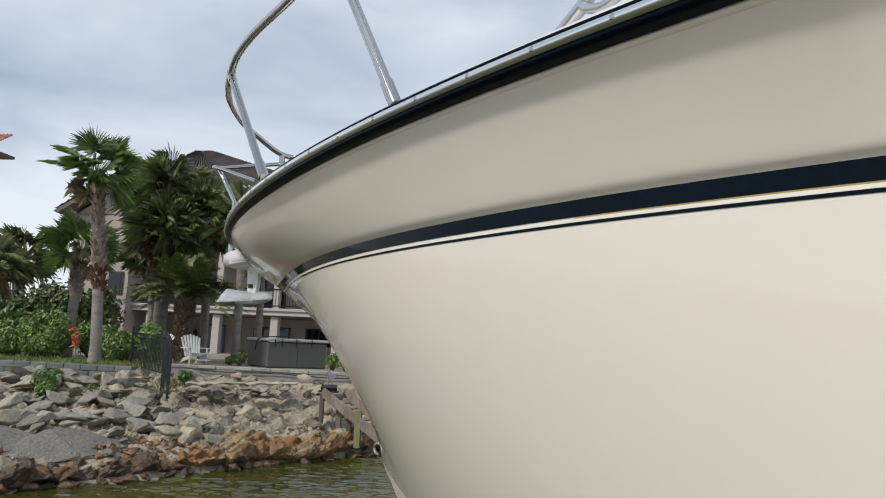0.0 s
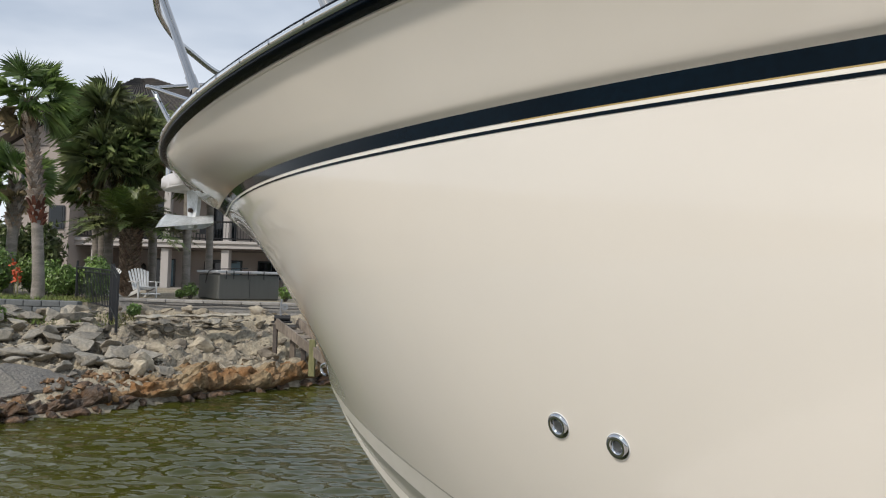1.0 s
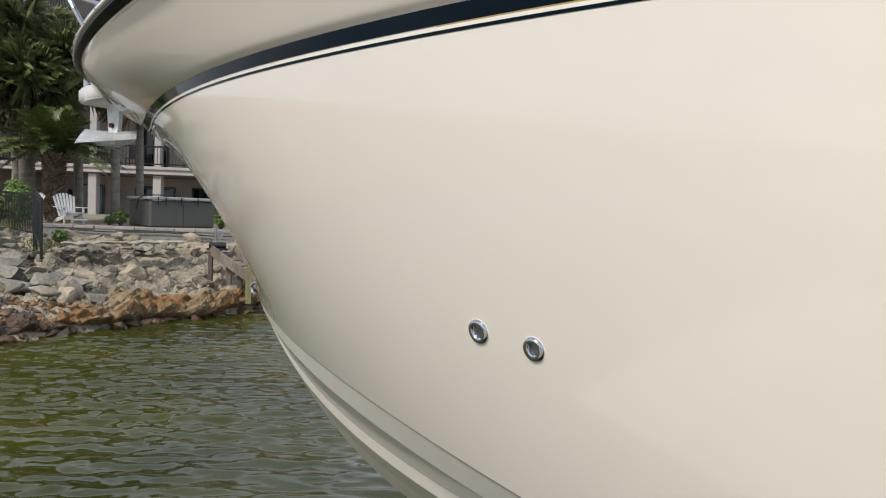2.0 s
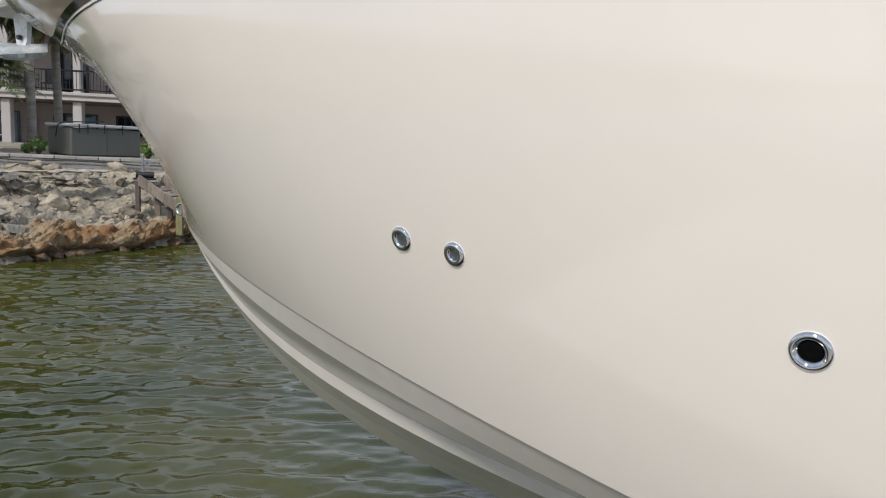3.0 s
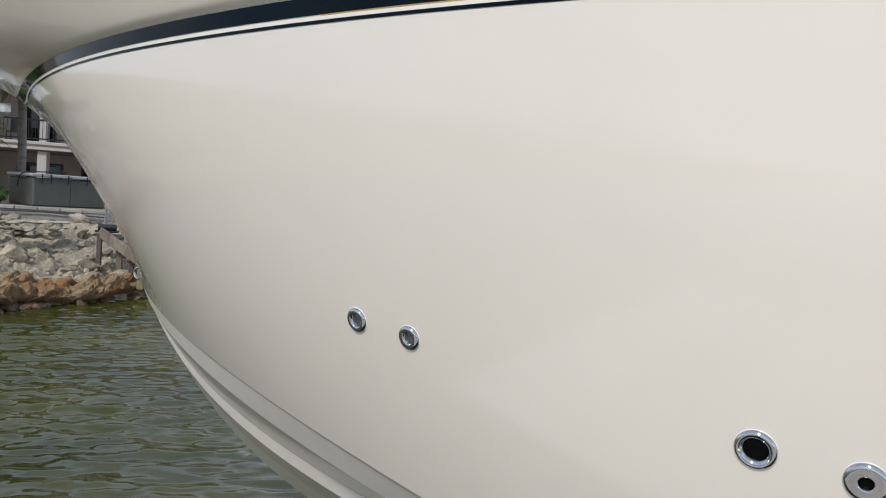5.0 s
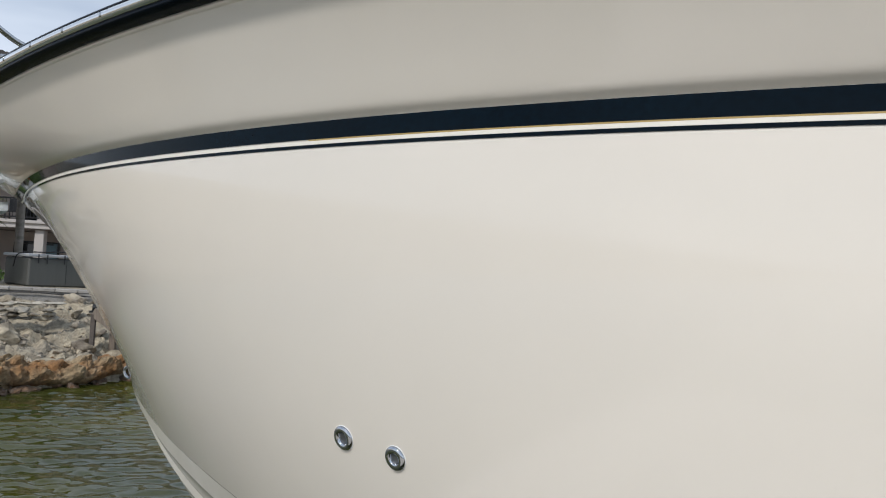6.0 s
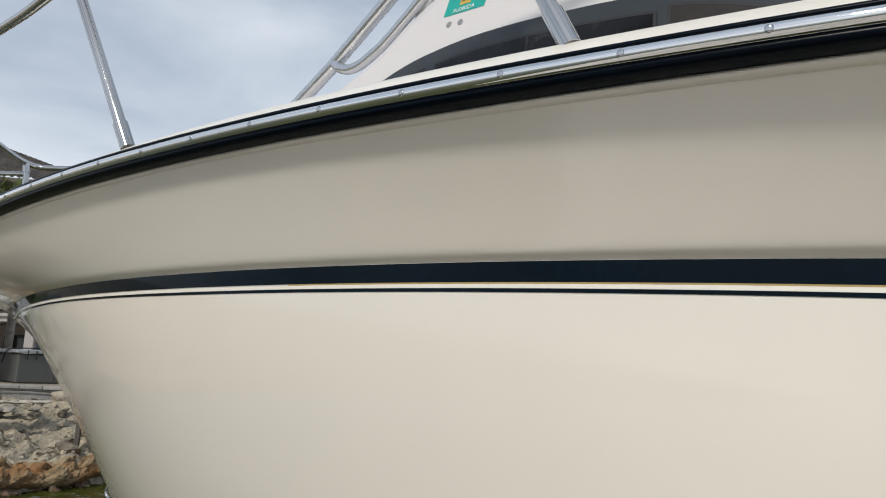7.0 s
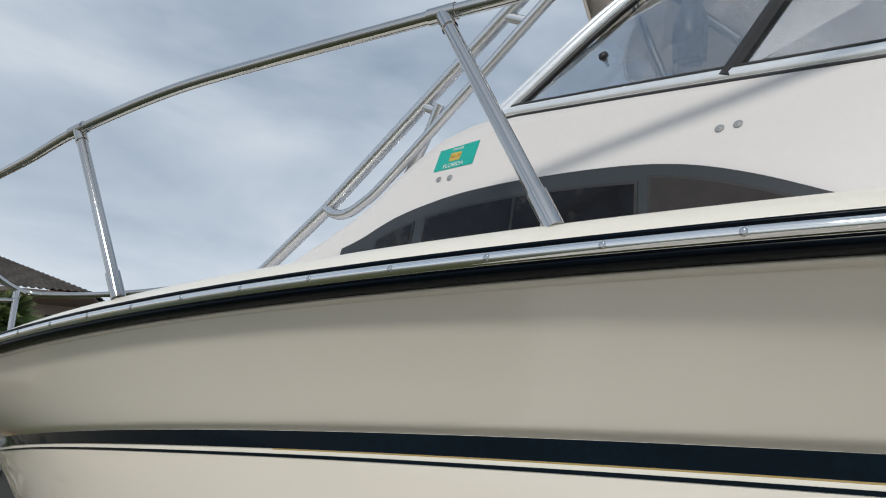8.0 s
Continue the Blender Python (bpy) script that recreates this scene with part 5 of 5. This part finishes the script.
for x, y, r in ((-9.6, 14.6, 0.34), (-9.3, 14.2, 0.22), (-9.9, 15.3, 0.25), (-7.4, 16.6, 0.2)):
    shrub(x, y, height_at(x, y) + 0.05, r, r, r * 0.8, 420, int(-x * 10) + 7, LEAF, "weedy green bush growing between the stones", 0.05, "bank weeds")
for k, (x, y) in enumerate(((-11.25, 17.9), (-11.1, 17.8))):
    fr = random.Random(70 + k)
    fl = root("flower_spike", pose(x, y, 1.5), "red tropical flower spike among the shrubs", "flower", "red flowers")
    part("stem", tube([(0, 0, 0), (0, 0, 0.9)], 0.012, 6), GREENWOOD, fl)
    for n in range(26):
        p = Vector((fr.gauss(0, 0.05), fr.gauss(0, 0.05), 0.45 + 0.022 * n * (0.6 if k else 1)))
        a = Vector((fr.gauss(0, 1), fr.gauss(0, 1), fr.gauss(0.3, 0.6))).normalized() * 0.1
        b = a.orthogonal().normalized() * 0.03
        link("petal", mesh_of("petal", [p, p + a * 0.5 + b, p + a, p + a * 0.5 - b], [(0, 1, 2, 3)], FLOWER), fl)

# grass along the top of the garden wall and between the upper stones
V, F = [], []
gr = random.Random(8)
for n in range(6000):
    if n < 4600:
        x, y = gr.uniform(-15.5, -8.7), gr.uniform(16.95, 18.3)
        z, l = 1.53, gr.uniform(0.05, 0.17)
    else:
        x, y = gr.uniform(-11.5, -7.2), gr.uniform(15.4, 16.6)
        z, l = height_at(x, y) + 0.03, gr.uniform(0.05, 0.16)
    a = gr.uniform(0, 6.28)
    o = Vector((math.cos(a), math.sin(a), 0)) * 0.012
    t = Vector((gr.gauss(0, 0.05), gr.gauss(0, 0.05), l))
    p = Vector((x, y, z))
    i = len(V)
    V += [p - o, p + o, p + t]
    F.append((i, i + 1, i + 2))
tagged(link("grass", mesh_of("grass", V, F, GRASS)), "short green grass along the garden wall", "grass", kind="stuff")


# ---- the house behind ----
house = root("house", pose(0, 0, 0), "three-storey beige stucco house with a columned porch and dark tile roof", "house")
part("back_wall", box((-22.4, 38.0, 1.0), (-3.0, 38.3, 10.0)), STUCCO, house)
part("wing_wall", box((-22.8, 34.0, 1.0), (-19.55, 38.0, 8.45)), STUCCO, house)
part("end_wall", box((-9.9, 36.2, 3.9), (-9.6, 44.0, 9.9)), STUCCO, house)
part("upper_wall", box((-19.5, 36.2, 7.0), (-9.6, 36.5, 9.9)), STUCCO, house)
part("porch_floor", box((-19.7, 33.8, 1.2), (-2.0, 38.0, 1.56)), PAVER, house)
slab = part("balcony_slab", box((-19.75, 34.6, 3.58), (-2.0, 38.0, 3.92), None, 0.02), STUCCO_TRIM, house)
part("fascia_moulding", box((-19.83, 34.5, 3.80), (-2.0, 34.6, 3.95), None, 0.02), STUCCO_TRIM, slab)
part("fascia_moulding", box((-19.80, 34.55, 3.58), (-2.0, 34.6, 3.66), None, 0.01), STUCCO_TRIM, slab)
part("porch_ceiling", box((-19.6, 34.7, 3.52), (-2.0, 38.0, 3.57)), SOFFIT, house)
for x in (-18.6, -15.0, -11.93, -8.7, -5.5):
    part("column", box((x - 0.2, 34.75, 1.55), (x + 0.2, 35.15, 3.575), None, 0.02), STUCCO_TRIM, house)
    part("column", box((x - 0.17, 34.8, 3.93), (x + 0.17, 35.14, 7.0), None, 0.02), STUCCO_TRIM, house)
part("upper_beam", box((-19.6, 34.6, 6.95), (-2.0, 38.0, 7.3), None, 0.02), STUCCO_TRIM, house)
railing = part("balcony_railing", tube([(-19.6, 34.8, 4.92), (-2.0, 34.8, 4.92)], 0.04, 6), FENCE_BLACK, house, "black balcony railing")
part("lower_rail", tube([(-19.6, 34.8, 4.08), (-2.0, 34.8, 4.08)], 0.03, 6), FENCE_BLACK, railing)
bal_me = bpy.data.meshes.new("baluster")
bb = tube([(0, 0, 0), (0, 0, 0.86)], 0.014, 6)
bb.to_mesh(bal_me)
bb.free()
bal_me.materials.append(FENCE_BLACK)
for i in range(118):
    link("baluster", bal_me, railing).matrix_local = Matrix.Translation((-19.5 + 0.148 * i, 34.8, 4.07))
for x0, x1, z0, z1, y in ((-17.25, -15.9, 1.56, 3.0, 37.97), (-14.0, -12.6, 4.0, 6.2, 37.97), (-18.0, -16.2, 4.0, 6.2, 37.97), (-11.3, -9.6, 4.0, 6.2, 37.97), (-13.9, -12.2, 1.56, 3.0, 37.97), (-11.2, -9.8, 2.1, 3.0, 37.97), (-20.5, -19.85, 4.3, 5.4, 33.97), (-22.0, -21.3, 6.4, 7.5, 33.97), (-15.5, -14.2, 8.0, 9.2, 36.17), (-12.0, -10.8, 8.0, 9.2, 36.17)):
    w = part("window", box((x0 - 0.08, y - 0.04, z0), (x1 + 0.08, y, z1 + 0.08), None, 0.01), FRAME_GREY, house)
    n = 2 if x1 - x0 > 1 else 1
    for k in range(n):
        a = x0 + (x1 - x0) * k / n
        part("pane", box((a + 0.03, y - 0.055, z0 + 0.05), (a + (x1 - x0) / n - 0.03, y - 0.045, z1)), CURTAIN if (z0 < 2 and k == 1) else GLASS_DARK, w)
for x in (-17.55, -15.1):
    lamp = part("wall_lantern", lathe([(0.02, 0.55), (0.05, 0.5), (0.13, 0.42), (0.11, 0.1), (0.05, 0.03), (0.02, -0.05)], 8), FENCE_BLACK, house, "black wall lantern")
    lamp.matrix_local = Matrix.Translation((x, 37.85, 2.25))
part("conduit", tube([(-14.2, 37.9, 2.0), (-14.2, 37.9, 2.95), (-12.4, 37.9, 2.95)], 0.03, 6), FENCE_BLACK, house)


def tiled_roof(corners, parent, mat, period=0.32):
    """A sloping face of barrel tiles: eave left, eave right, top right, top left."""
    el, er, tr, tl = [Vector(c) for c in corners]
    n = (er - el).cross(tl - el).normalized()
    if n.z < 0:
        n = -n
    cols = max(4, int((er - el).length / period) * 4)
    rows = max(3, int((tl - el).length / 0.4) * 2)
    P = np.zeros((rows + 1, cols + 1, 3))
    for r in range(rows + 1):
        f = r / rows
        lift = 0.05 * (1 - (r % 2))
        for c in range(cols + 1):
            g = c / cols
            p = el.lerp(er, g).lerp(tl.lerp(tr, g), f)
            P[r, c] = p + n * (0.09 * abs(math.sin(math.pi * c / 4)) + lift)
    link("roof", grid_mesh("roof", P, mat, smooth=False), parent, "dark brown barrel tile roof slope")


tiled_roof(((-20.2, 33.6, 9.9), (-9.3, 33.6, 9.9), (-18.3, 39.5, 13.35), (-19.4, 39.5, 13.35)), house, ROOF)
tiled_roof(((-9.3, 33.6, 9.9), (-9.3, 45.5, 9.9), (-18.3, 39.6, 13.35), (-18.3, 39.5, 13.35)), house, ROOF)
tiled_roof(((-20.2, 45.5, 9.9), (-20.2, 33.6, 9.9), (-19.4, 39.5, 13.35), (-19.4, 39.6, 13.35)), house, ROOF)
tiled_roof(((-23.5, 41.0, 8.5), (-23.5, 33.2, 8.5), (-19.2, 33.2, 11.2), (-19.2, 41.0, 11.2)), house, ROOF)
part("soffit", box((-20.1, 33.7, 9.78), (-9.4, 45.0, 9.88)), SOFFIT, house)
part("fascia_board", box((-20.2, 33.55, 9.74), (-9.3, 33.62, 9.92)), SOFFIT, house)
part("gable_soffit", prism([(-23.5, 8.42), (-19.2, 11.1), (-19.2, 10.9), (-23.3, 8.3)], 0.9, Matrix.Translation((0, 34.05, 0)) @ pose(0, 0, 0, 90, 0, 0)), SOFFIT, house)
part("gable_wall", prism([(-22.8, 8.4), (-19.55, 10.5), (-19.55, 8.4)], 0.2, Matrix.Translation((0, 34.2, 0)) @ pose(0, 0, 0, 90, 0, 0)), STUCCO, house)
for x, y in ((-13.6, 36.0), (-16.8, 36.2), (-10.8, 36.2)):
    ch = root("balcony_chair", pose(x, y, 3.93), "black wrought metal chair on the balcony", "chair", "balcony chairs")
    part("seat", box((-0.28, -0.28, 0.42), (0.28, 0.28, 0.47), None, 0.01), FENCE_BLACK, ch)
    part("backrest", box((-0.28, 0.24, 0.5), (0.28, 0.28, 1.05), None, 0.01), FENCE_BLACK, ch)
    for lx in (-0.25, 0.25):
        for ly in (-0.25, 0.25):
            part("leg", box((lx - 0.02, ly - 0.02, 0), (lx + 0.02, ly + 0.02, 0.42)), FENCE_BLACK, ch)
hood = root("neighbour_house", pose(0, 0, 0), "neighbouring house with a terracotta tile roof", "house")
part("wall", box((-36, 35.0, 1.0), (-28.9, 35.6, 11.7)), STUCCO, hood)
tiled_roof(((-37.0, 34.0, 11.9), (-27.8, 34.0, 12.2), (-28.6, 36.0, 13.2), (-35, 36.0, 13.2)), hood, TERRACOTTA)
part("soffit", box((-37.0, 34.0, 11.7), (-28.0, 35.6, 11.85)), SOFFIT, hood)
